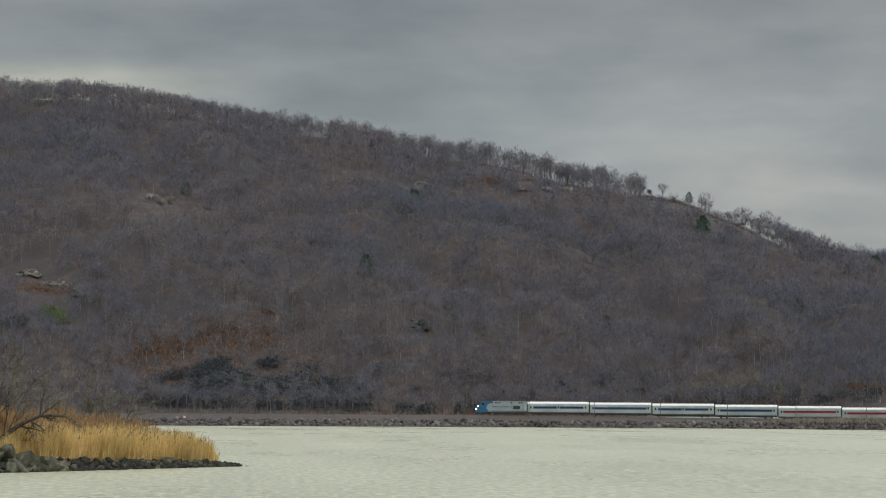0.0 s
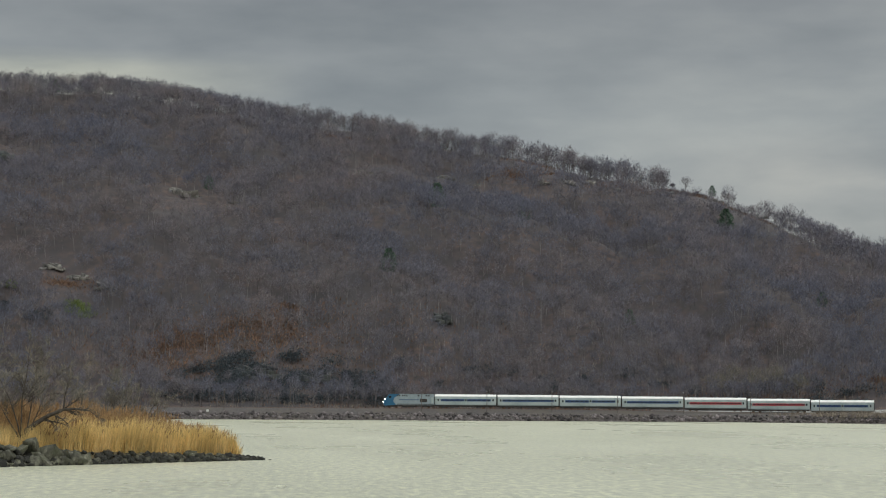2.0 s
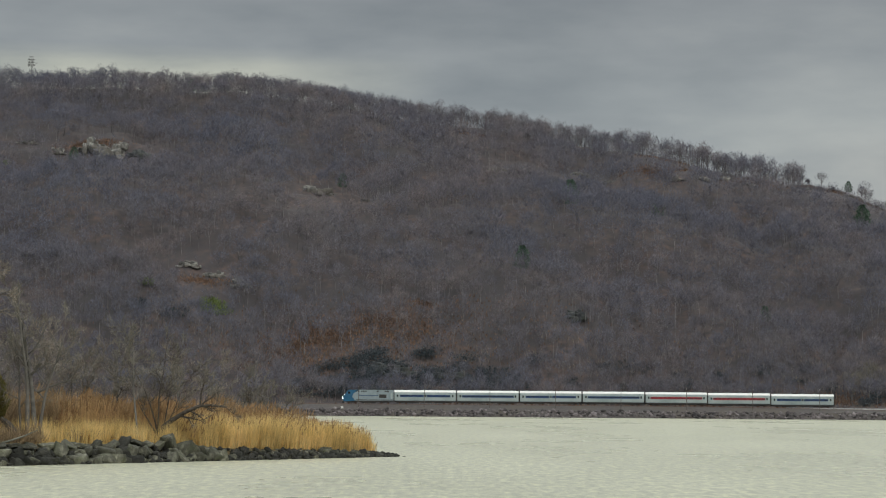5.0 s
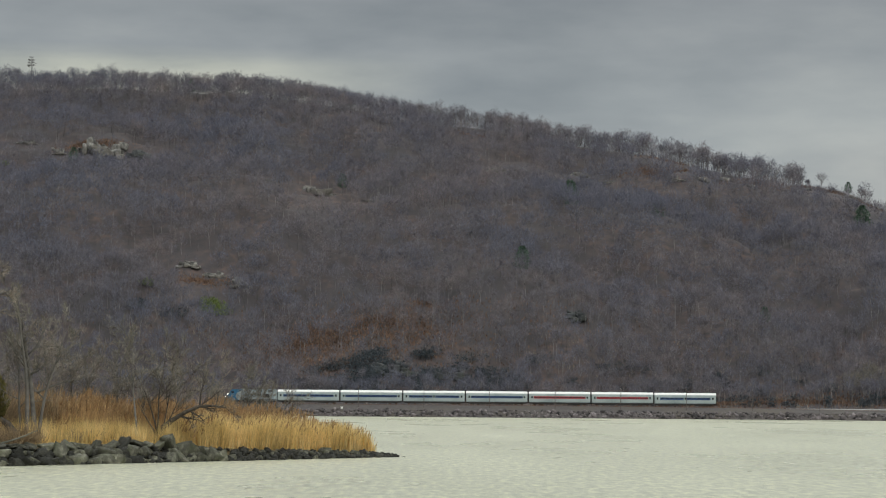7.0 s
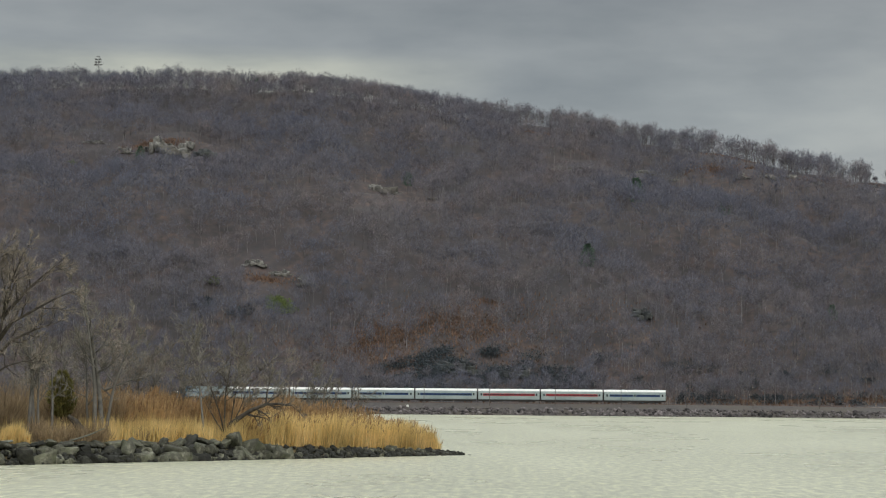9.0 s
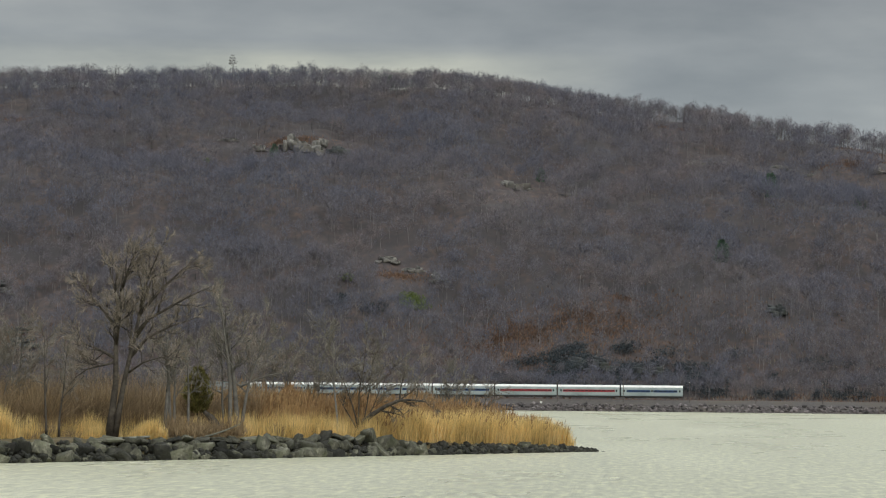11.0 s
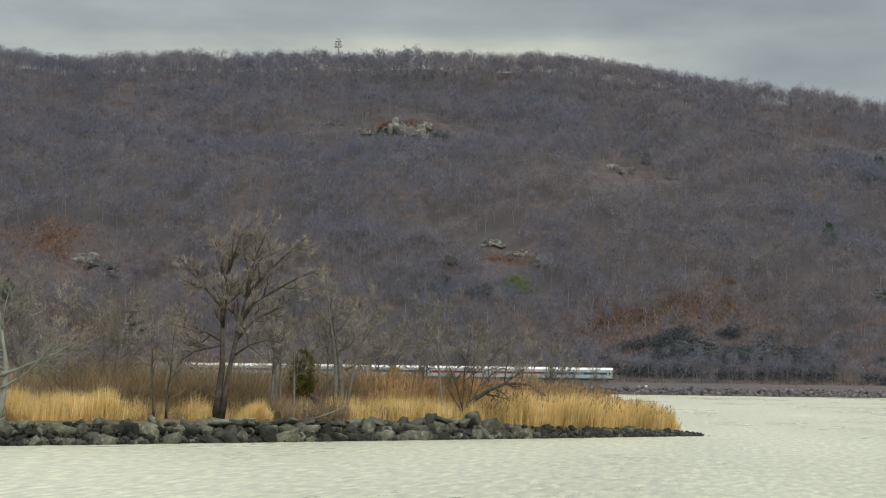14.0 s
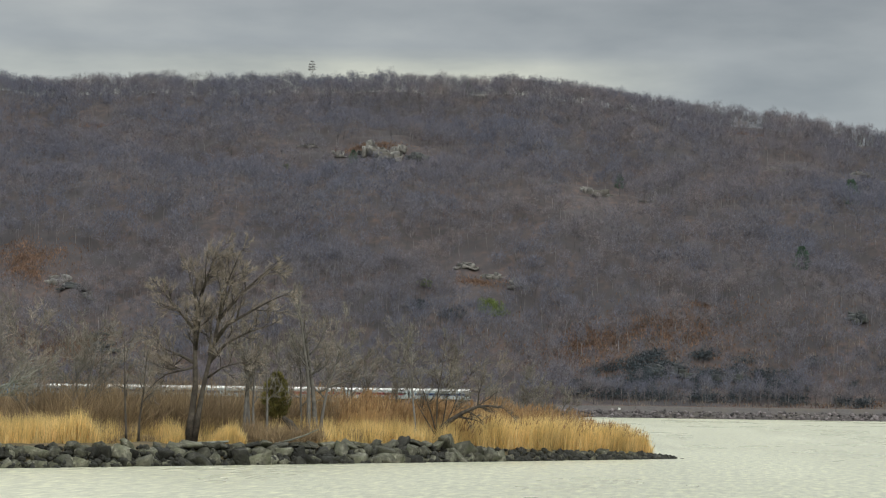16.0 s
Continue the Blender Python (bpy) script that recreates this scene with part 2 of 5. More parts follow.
# ---- mesh tools ----
class Geo:
    """Collects vertices and faces for one mesh."""

    def __init__(self):
        self.v, self.f = [], []

    def add(self, verts, faces):
        n = len(self.v)
        self.v += [tuple(p) for p in verts]
        self.f += [tuple(i + n for i in f) for f in faces]
        return self

    def box(self, x0, x1, y0, y1, z0, z1, bevel=0.0):
        if bevel <= 0:
            vs = [(x, y, z) for x in (x0, x1) for y in (y0, y1) for z in (z0, z1)]
            return self.add(vs, [(0, 1, 3, 2), (4, 6, 7, 5), (0, 4, 5, 1), (2, 3, 7, 6), (0, 2, 6, 4), (1, 5, 7, 3)])
        b = min(bevel, (x1 - x0) / 2.1, (y1 - y0) / 2.1, (z1 - z0) / 2.1)
        bm = bmesh.new()
        bmesh.ops.create_cube(bm, size=1)
        for p in bm.verts:
            p.co = Vector(((x0 + x1) / 2 + p.co.x * (x1 - x0), (y0 + y1) / 2 + p.co.y * (y1 - y0), (z0 + z1) / 2 + p.co.z * (z1 - z0)))
        bmesh.ops.bevel(bm, geom=bm.edges[:], offset=b, segments=2, affect="EDGES")
        bm.verts.index_update()
        self.add([p.co for p in bm.verts], [[q.index for q in f.verts] for f in bm.faces])
        bm.free()
        return self

    def loft(self, sections, closed_ends=True):
        """Skins rings of equal length."""
        k = len(sections[0])
        vs = [p for s in sections for p in s]
        fs = [(i * k + j, i * k + (j + 1) % k, (i + 1) * k + (j + 1) % k, (i + 1) * k + j) for i in range(len(sections) - 1) for j in range(k)]
        if closed_ends:
            fs += [tuple(reversed(range(k))), tuple((len(sections) - 1) * k + j for j in range(k))]
        return self.add(vs, fs)

    def tube(self, points, radii, sides=6):
        rings = []
        for i, p in enumerate(points):
            a, b = points[max(0, i - 1)], points[min(len(points) - 1, i + 1)]
            d = (Vector(b) - Vector(a)).normalized()
            u = d.cross(Vector((0.31, 0.17, 0.93)) if abs(d.z) < 0.9 else Vector((1, 0, 0))).normalized()
            w = d.cross(u)
            rings.append([Vector(p) + (u * math.cos(6.2832 * j / sides) + w * math.sin(6.2832 * j / sides)) * radii[i] for j in range(sides)])
        return self.loft(rings)

    def disc_cyl(self, center, radius, half, axis="y", sides=16):
        rings = []
        for s in (-half, half):
            ring = []
            for j in range(sides):
                c, q = radius * math.cos(6.2832 * j / sides), radius * math.sin(6.2832 * j / sides)
                ring.append({"y": (center[0] + c, center[1] + s, center[2] + q), "x": (center[0] + s, center[1] + c, center[2] + q), "z": (center[0] + c, center[1] + q, center[2] + s)}[axis])
            rings.append(ring)
        return self.loft(rings)

    def mesh(self, name, material, smooth=False):
        me = bpy.data.meshes.new(name)
        me.from_pydata(self.v, [], self.f)
        me.materials.append(material)
        if smooth:
            me.shade_smooth()
        me.update()
        return me


def part(name, geo, material, parent, label="", smooth=False):
    ob = new(name, geo.mesh(name, material, smooth))
    ob.parent = parent
    return tagged(ob, label)


def thing(name, label, category, group="", at=None, kind=""):
    ob = new(name)
    if at is not None:
        ob.matrix_basis = at
    return tagged(ob, label, category, group, kind)


def tri_mesh(name, verts, tris, material):
    """One mesh from arrays of vertices and triangles."""
    verts, tris = np.asarray(verts, np.float32), np.asarray(tris, np.int32)
    me = bpy.data.meshes.new(name)
    me.vertices.add(len(verts))
    me.vertices.foreach_set("co", verts.ravel())
    me.loops.add(tris.size)
    me.loops.foreach_set("vertex_index", tris.ravel())
    me.polygons.add(len(tris))
    me.polygons.foreach_set("loop_start", np.arange(0, tris.size, 3, dtype=np.int32))
    me.materials.append(material)
    me.update(calc_edges=True)
    return me


def scatter(templates, places, turns, sizes, rng, tilt=0.06):
    """Many small shapes (arrays of vertices and triangles) set down at places, as one pair of arrays."""
    pick = rng.randint(0, len(templates), len(places))
    V, T, base = [], [], 0
    for k, (tv, tt) in enumerate(templates):
        idx = np.nonzero(pick == k)[0]
        if not len(idx):
            continue
        c, s = np.cos(turns[idx]), np.sin(turns[idx])
        x = tv[None, :, 0] * c[:, None] - tv[None, :, 1] * s[:, None]
        y = tv[None, :, 0] * s[:, None] + tv[None, :, 1] * c[:, None]
        z = np.repeat(tv[None, :, 2], len(idx), 0)
        lean = rng.normal(0, tilt, (len(idx), 2))
        x, y = x + z * lean[:, :1], y + z * lean[:, 1:]
        p = np.stack([x, y, z], 2) * sizes[idx][:, None, None] + places[idx][:, None, :]
        V.append(p.reshape(-1, 3))
        T.append((tt[None] + (np.arange(len(idx)) * len(tv))[:, None, None]).reshape(-1, 3) + base)
        base += len(idx) * len(tv)
    return np.concatenate(V), np.concatenate(T)


def slivers(starts, ways, lengths, widths, rng):
    """Thin triangles that stand for twigs, blades or needles."""
    n = len(starts)
    side = np.cross(ways, rng.normal(0, 1, (n, 3)))
    side /= np.linalg.norm(side, axis=1, keepdims=True) + 1e-9
    v = np.stack([starts - side * widths[:, None] / 2, starts + side * widths[:, None] / 2, starts + ways * lengths[:, None]], 1)
    return v.reshape(-1, 3), np.arange(n * 3).reshape(-1, 3)


def join(*pairs):
    V, T, base = [], [], 0
    for v, t in pairs:
        V.append(v)
        T.append(t + base)
        base += len(v)
    return np.concatenate(V), np.concatenate(T)


def spikes(starts, ends, radius):
    """Three-sided tapering limbs between points, as arrays."""
    starts, ends = np.asarray(starts, float), np.asarray(ends, float)
    d = ends - starts
    u = np.cross(d, (0.3, 0.2, 0.9))
    u /= np.linalg.norm(u, axis=1, keepdims=True) + 1e-9
    w = np.cross(d, u)
    w /= np.linalg.norm(w, axis=1, keepdims=True) + 1e-9
    r = np.asarray(radius, float)[:, None]
    ring = [starts + (u * math.cos(a) + w * math.sin(a)) * r for a in (0, 2.094, 4.189)]
    v = np.stack([*ring, ends], 1).reshape(-1, 3)
    base = (np.arange(len(starts)) * 4)[:, None, None]
    return v, (np.array([(0, 1, 3), (1, 2, 3), (2, 0, 3)])[None] + base).reshape(-1, 3)

RIDGE = [(-26, 8.1), (-19, 8.24), (-16.9, 8.02), (-16, 8.18), (-12.4, 8.28), (-9, 8.4), (-5, 8.38), (-3.3, 8.2), (-1.2, 7.84), (1.5, 7.5),
         (2.8, 7.23), (4.7, 6.98), (6.1, 6.7), (8.7, 6.2), (9.3, 6.15), (10, 6.05), (11.1, 5.6), (12.8, 4.85), (14, 4.4), (15.5, 4.15), (26, 2.6)]
RIDGE_AZ, RIDGE_EL = zip(*RIDGE)
RISE = [(0, 0), (0.05, 0.02), (0.12, 0.12), (0.3, 0.37), (0.48, 0.585), (0.56, 0.625), (0.7, 0.75), (0.88, 0.92), (1.0, 1.0)]


def track_y(x):
    """The railway line: straight, then bending towards the river."""
    return 937 - 0.0013 * np.maximum(0, x - 95) ** 2


def hill_foot(x):
    return track_y(x) + 14


def lumps(x, y, size, seed):
    """Smooth uneven relief from a few crossed waves."""
    r = np.random.RandomState(seed)
    out = 0
    for _ in range(9):
        a, k, ph = r.uniform(0, 6.28), r.uniform(0.6, 1.7) * 6.28 / size, r.uniform(0, 6.28)
        out = out + np.sin((x * np.cos(a) + y * np.sin(a)) * k + ph)
    return out / 3.2


def hill(x, y):
    """Height of the hillside at x, y."""
    x, y = np.asarray(x, float), np.asarray(y, float)
    az = np.degrees(np.arctan2(x, y))
    yr = 1370 - 0.45 * np.maximum(0, x - 50)
    zr = yr / np.cos(np.radians(az)) * np.tan(np.radians(np.interp(az, RIDGE_AZ, RIDGE_EL))) - 9
    s = (y - hill_foot(x)) / (yr - hill_foot(x))
    p = np.interp(s, *zip(*RISE))
    p = np.where(s > 1, np.maximum(0.1, 1 - (s - 1) * 0.9), p)
    up = np.clip(s * 4, 0, 1) * np.clip((1.06 - s) * 3, 0.1, 1)
    return 4.6 + (zr - 4.6) * p + up * (5.5 * lumps(x, y, 120, 3) + 2.6 * lumps(x, y, 42, 4))


# ---- water, hill, railway bank ----
def grid_mesh(name, xs, ys, zf, material, smooth=True):
    X, Y = np.meshgrid(xs, ys)
    Z = zf(X, Y)
    nx, ny = len(xs), len(ys)
    g = Geo()
    g.v = [tuple(p) for p in np.stack([X, Y, Z], 2).reshape(-1, 3).tolist()]
    g.f = [(j * nx + i, j * nx + i + 1, (j + 1) * nx + i + 1, (j + 1) * nx + i) for j in range(ny - 1) for i in range(nx - 1)]
    return g.mesh(name, material, smooth)


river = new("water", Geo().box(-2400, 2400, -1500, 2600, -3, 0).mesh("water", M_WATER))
tagged(river, "wide pale silty river under an overcast sky, finely rippled", "water", kind="structure")

ground = new("ground", grid_mesh("ground", np.linspace(-800, 800, 260), np.concatenate([np.linspace(936, 1420, 130), np.linspace(1440, 2400, 20)]), hill, M_LITTER))
tagged(ground, "steep hillside covered with brown leaf litter", "hill", kind="structure")
near_shore = new("river_bank", Geo().box(-60, 60, -60, -3, -2, 3.2, 0.8).mesh("river_bank", M_EARTH))
tagged(near_shore, "plain earth bank on the near side of the river", "bank", kind="structure")


def track_z(x):
    return 5.0 - 0.00006 * np.maximum(0, x - 60) ** 2


def shore_y(x):
    """Water's edge below the railway, with a low point of land that juts out where the line bends."""
    return track_y(x) - 17 - 55 * np.exp(-((x - 245) / 45) ** 2)


def make_bank():
    xs = np.linspace(-500, 500, 240)
    sections = []
    for x in xs:
        t, s, z = track_y(x), shore_y(x), track_z(x)
        wob = 0.25 * lumps(x, 0.0, 14, 8)
        sections.append([(x, s - 3, -1.0), (x, s, 0.05), (x, s + 5 + wob, 2.7 + wob * 0.5), (x, t - 6.2, z - 0.75), (x, t - 4.6, z - 0.35),
                         (x, t + 5.0, z - 0.35), (x, t + 7.5, z - 1.0), (x, t + 16, 4.2), (x, t + 20, -1.0)])
    bank = new("railway_bank", Geo().loft(sections).mesh("railway_bank", M_BANK))
    tagged(bank, "grey gravel railway embankment along the river", "embankment", kind="structure")
    bed = []
    for x in xs:
        t, z = track_y(x), track_z(x)
        bed.append([(x, t - 4.4, z - 0.36), (x, t - 3.6, z - 0.12), (x, t + 4.2, z - 0.12), (x, t + 4.9, z - 0.36)])
    ballast = new("ballast", Geo().loft(bed).mesh("ballast", M_BALLAST))
    tagged(ballast, "crushed stone ballast bed of a railway line", "ballast", kind="structure")
    # two tracks: ties and rails
    for name, off in (("railway_track", 0.0), ("railway_track", 3.9)):
        track = thing(name, "rusty steel railway track on dark ties", "railway track", "railway tracks", kind="structure")
        for side in (-0.72, 0.72):
            part("rail", Geo().loft([[(x, track_y(x) + off + side + dy, track_z(x) + dz) for dy, dz in ((-0.07, -0.17), (0.07, -0.17), (0.05, 0.0), (-0.05, 0.0))] for x in xs]), M_RAIL, track)
        g = Geo()
        for x in np.arange(-260, 300, 0.75):
            y, z = track_y(x) + off, track_z(x) - 0.15
            g.box(x - 0.11, x + 0.11, y - 1.3, y + 1.3, z - 0.1, z + 0.05)
        tagged(part("ties", g, M_TIE, track, "dark wooden railway ties"), kind="stuff")


make_bank()


def rock_template(rng, subdiv, rough):
    bm = bmesh.new()
    bmesh.ops.create_icosphere(bm, subdivisions=subdiv, radius=1.0)
    cuts = rng.normal(0, 1, (15, 3)) * np.array([1, 1, 0.8])
    cuts /= np.linalg.norm(cuts, axis=1, keepdims=True)
    at = rng.uniform(0.42, 0.74, 15)
    v = np.array([p.co[:] for p in bm.verts])
    for c, d in zip(cuts, at):
        over = v @ c - d
        v = v - np.clip(over, 0, None)[:, None] * c
    v = v + rng.normal(0, rough, v.shape)
    v *= np.array([1.35, rng.uniform(0.9, 1.2), rng.uniform(0.7, 1.05)])
    t = np.array([[q.index for q in f.verts] for f in bm.faces])
    bm.free()
    return v, t


def block_template(rng):
    """An angular block of split rock: a box with its corners pulled about and a few edges broken off."""
    bm = bmesh.new()
    bmesh.ops.create_cube(bm, size=2.0)
    for p in bm.verts:
        p.co += Vector(rng.normal(0, 0.2, 3))
    bmesh.ops.subdivide_edges(bm, edges=bm.edges[:], cuts=3, use_grid_fill=True)
    bmesh.ops.triangulate(bm, faces=bm.faces[:])
    v = np.array([p.co[:] for p in bm.verts])
    t = np.array([[q.index for q in f.verts] for f in bm.faces])
    bm.free()
    for _ in range(4):
        c = rng.normal(0, 1, 3)
        c /= np.linalg.norm(c)
        v = v - np.clip(v @ c - rng.uniform(1.05, 1.4), 0, None)[:, None] * c
    return v + rng.normal(0, 0.045, v.shape), t


def make_riprap():
    rng = np.random.RandomState(11)
    n = 4200
    x = rng.uniform(-300, 330, n)
    k = rng.uniform(0, 1, n) ** 0.9
    y = shore_y(x) + k * 5.4
    z = 0.05 + k * 2.75
    size = rng.gamma(4.0, 0.17, n).clip(0.25, 1.5)
    v, t = scatter([rock_template(rng, 1, 0.05) for _ in range(8)], np.stack([x, y, z], 1), rng.uniform(0, 6.28, n), size, rng, 0.2)
    ob = new("riprap", tri_mesh("riprap", v, t, M_RIPRAP))
    tagged(ob, "broken grey and reddish riprap stones along the water's edge", "riprap", kind="stuff")


make_riprap()


# ---- forest on the hill ----
def bare_tree(rng, tall, wide, twigs, width, limbs=7, trunk=0.16, low=0.35, mid=0.62, deep=0.38, subs=4, reach=1.0):
    """A leafless tree: bole and upswept limbs, then boughs on the limbs and fine twigs on the boughs."""
    top = np.array([rng.normal(0, 0.4), rng.normal(0, 0.4), tall * 0.84])
    starts, ends, rad = [np.zeros(3)], [top], [trunk]
    b0, b1 = [], []
    for k in range(limbs):
        s = top * rng.uniform(low, 0.72)
        a = 6.28 * (k + rng.uniform(-0.4, 0.4)) / limbs
        out = wide * rng.uniform(0.45, 0.95)
        dome = tall * (mid + deep * math.sqrt(max(0.05, 1 - (out / wide) ** 2)))
        e = np.array([top[0] + math.cos(a) * out, top[1] + math.sin(a) * out, s[2] + (dome - s[2]) * rng.uniform(0.55, 0.95)])
        starts.append(s), ends.append(e), rad.append(trunk * 0.5)
        for j in range(subs):
            f = rng.uniform(0.35, 1.0)
            p = s + (e - s) * f
            way = (e - s) / np.linalg.norm(e - s) * 0.6 + rng.normal(0, 0.55, 3) + np.array([0, 0, 0.45])
            b0.append(p), b1.append(p + way / np.linalg.norm(way) * rng.uniform(1.4, 3.0))
    for j in range(subs + 2):
        p = top * rng.uniform(0.6, 1.0)
        way = rng.normal(0, 0.6, 3) + np.array([0, 0, 0.7])
        b0.append(p), b1.append(p + way / np.linalg.norm(way) * rng.uniform(1.2, 2.4))
    b0, b1 = np.array(b0), np.array(b1)
    # the boughs end on a rounded dome
    hub, axes = np.array([top[0], top[1], tall * mid]), np.array([wide, wide, tall * deep])
    q = np.linalg.norm((b1 - hub) / axes, axis=1, keepdims=True)
    b1 = hub + (b1 - hub) * np.where(q > 0.92, 0.92 / q, 1.0)
    d = b1 - b0
    ln = np.linalg.norm(d, axis=1)
    wood = join(spikes(starts, ends, rad), slivers(b0, d / ln[:, None], ln, np.full(len(b0), trunk * 0.55), rng))
    k = rng.randint(0, len(b0), twigs)
    p = b0[k] + d[k] * rng.uniform(0.1, 1.0, (twigs, 1))
    way = d[k] / ln[k][:, None] * 0.7 + rng.normal(0, 0.6, (twigs, 3)) + np.array([0, 0, 0.22])
    # the rest of the twigs fill the dome evenly
    m = int(twigs * 0.62)
    c = rng.normal(0, 1, (m, 3))
    c /= np.linalg.norm(c, axis=1, keepdims=True)
    c[:, 2] = np.where(c[:, 2] < -0.5, -c[:, 2], c[:, 2])
    p[:m] = hub + c * rng.uniform(0.05, 0.9, (m, 1)) ** 0.5 * axes
    way[:m] = c * 0.55 + np.array([0, 0, 0.5]) + rng.normal(0, 0.4, (m, 3))
    way /= np.linalg.norm(way, axis=1, keepdims=True)
    return wood, slivers(p, way, rng.uniform(0.8, 2.3, twigs) * reach, rng.uniform(0.6, 1.3, twigs) * width, rng)


BARE = [(-334, 1070, 26, 18), (-312, 1052, 14, 12), (-280, 1003, 14, 16), (-180, 1220, 30, 20), (-65, 1151, 20, 15), (-105, 1046, 14, 9), (-363, 1286, 12, 6),
        (132, 1322, 16, 6), (20, 1345, 14, 6), (228, 1285, 30, 14), (262, 1272, 22, 14), (-118, 1071, 12, 6), (35, 1259, 16, 10), (80, 1278, 14, 8), (160, 1275, 16, 8), (195, 1287, 16, 7)]


# stretches of thinner wood: place, reach across and in depth, share of the trees that is missing
THIN = [(-20, 1024, 80, 30, 0.35), (-12, 990, 52, 22, 0.72), (-300, 1012, 60, 40, 0.4), (-330, 1058, 46, 30, 0.35), (110, 1275, 50, 26, 0.3), (175, 1265, 60, 26, 0.3), (120, 1225, 26, 16, 0.3),
        (-182, 1206, 22, 18, 0.7), (-215, 1228, 26, 14, 0.7), (-66, 1172, 14, 15, 0.97), (-108, 1056, 22, 10, 0.5), (60, 1015, 10, 10, 0.6), (130, 1318, 22, 9, 0.8)]


def make_forest():
    rng = np.random.RandomState(5)
    n = 30000
    az, y = rng.uniform(-0.365, 0.3, n), rng.uniform(949, 1400, n)
    x = y * np.tan(az)
    yr = 1370 - 0.45 * np.maximum(0, x - 50)
    s = (y - hill_foot(x)) / (yr - hill_foot(x))
    ok = (s > 0.0) & (s < 1.05)
    # spacing by thinning on a jittered grid
    cell = {}
    for i in np.nonzero(ok)[0]:
        cx, cy = (6.2, 7.6) if 0.24 < s[i] < 0.9 else (4.3, 4.4) if s[i] > 0.925 else (4.6, 6.0)
        cell.setdefault((int(x[i] // cx), int(y[i] // cy), cx), i)
    keep = np.array(sorted(cell.values()))
    drop = np.zeros(len(keep), bool)
    for bx, by, rx, ry in BARE:
        drop |= (((x[keep] - bx) / rx) ** 2 + ((y[keep] - by + ry * 0.55) / (ry + 9)) ** 2 < 1) & (rng.uniform(0, 1, len(keep)) < 0.88)
    for bx, by, rx, ry, share in THIN:
        drop |= (((x[keep] - bx) / rx) ** 2 + ((y[keep] - by) / ry) ** 2 < 1) & (rng.uniform(0, 1, len(keep)) < share)
    a_deg = np.degrees(np.arctan2(x[keep], y[keep]))
    drop |= (a_deg > 9.1) & (a_deg < 12.7) & (s[keep] > 0.84) & (rng.uniform(0, 1, len(keep)) < 0.96)
    keep, drop = np.concatenate([keep[~drop], keep[drop]]), np.concatenate([np.zeros((~drop).sum(), bool), np.ones(drop.sum(), bool)])
    x, y, s = x[keep], y[keep], s[keep]
    P = np.stack([x, y, hill(x, y) - 0.2], 1)
    patch = np.clip(1 + 0.16 * lumps(x, y, 45, 21), 0.7, 1.25)
    size = rng.uniform(0.72, 1.12, len(x)) * patch
    crest = s > 0.925
    foot = s < 0.24
    size = np.where(s < 0.10, size * 0.85, np.where(crest, rng.uniform(0.8, 1.1, len(x)), size))
    # where the tall trees are missing, only saplings and scrub
    size = np.where(drop, size * rng.uniform(0.12, 0.34, len(x)), size)
    for name, sel, label, temp in (
            ("foot_forest", foot & ~drop, "leafless trees with visible grey trunks at the foot of the hill", [bare_tree(rng, rng.uniform(12, 17), rng.uniform(3.4, 5.0), 200, 0.15, low=0.42, trunk=0.19) for _ in range(12)]),
            ("hill_forest", ~crest & ~foot & ~drop, "leafless grey-brown deciduous forest covering the hillside", [bare_tree(rng, rng.uniform(12, 17), rng.uniform(4.4, 6.2), 240, 0.18, low=0.36, trunk=0.16, subs=3) for _ in range(14)]),
            ("hill_scrub", drop, "low grey-brown saplings and scrub in the clearings", [bare_tree(rng, 13, 4.5, 70, 0.45, limbs=5, trunk=0.2, low=0.1, mid=0.5, deep=0.5, subs=2) for _ in range(6)]),
            ("ridge_forest", crest & ~drop, "leafless trees in a row along the ridge against the sky", [bare_tree(rng, rng.uniform(12, 15), rng.uniform(3.5, 5.0), 240, 0.14, trunk=0.24, low=0.28, mid=0.6, deep=0.4, reach=0.75, subs=4) for _ in range(12)])):
        idx = np.nonzero(sel)[0]
        turns = rng.uniform(0, 6.28, len(idx))
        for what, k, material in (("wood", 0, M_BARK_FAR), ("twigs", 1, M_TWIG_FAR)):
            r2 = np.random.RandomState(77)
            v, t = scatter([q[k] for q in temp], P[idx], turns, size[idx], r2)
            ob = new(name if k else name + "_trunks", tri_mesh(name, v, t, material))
            tagged(ob, label if k else "grey trunks and limbs of the leafless forest", "forest", kind="stuff")


make_forest()


# ---- island ----
TIP, ALONG, INTO = Vector((-3.8, 217.6)), Vector((-0.588, -0.809)), Vector((-0.809, 0.588))


def isle(u, w):
    """Plan place u metres along the island's front from its tip, w metres in from the water."""
    p = TIP + ALONG * u + INTO * w
    return p.x, p.y


def isle_z(u, w):
    inland = np.clip((w + 0.6) / 2.4, 0, 1)
    top = np.interp(u, [0, 4, 12, 25, 40, 120], [0.25, 0.55, 0.8, 1.25, 1.55, 1.6])
    back = np.clip((np.interp(u, [0, 3, 14, 40, 130], [2.0, 9.0, 20, 38, 50]) - w) / 3, 0, 1)
    return -0.5 + (top + 0.5) * inland * back + 0.1 * lumps(u, w, 5, 30) * inland * back


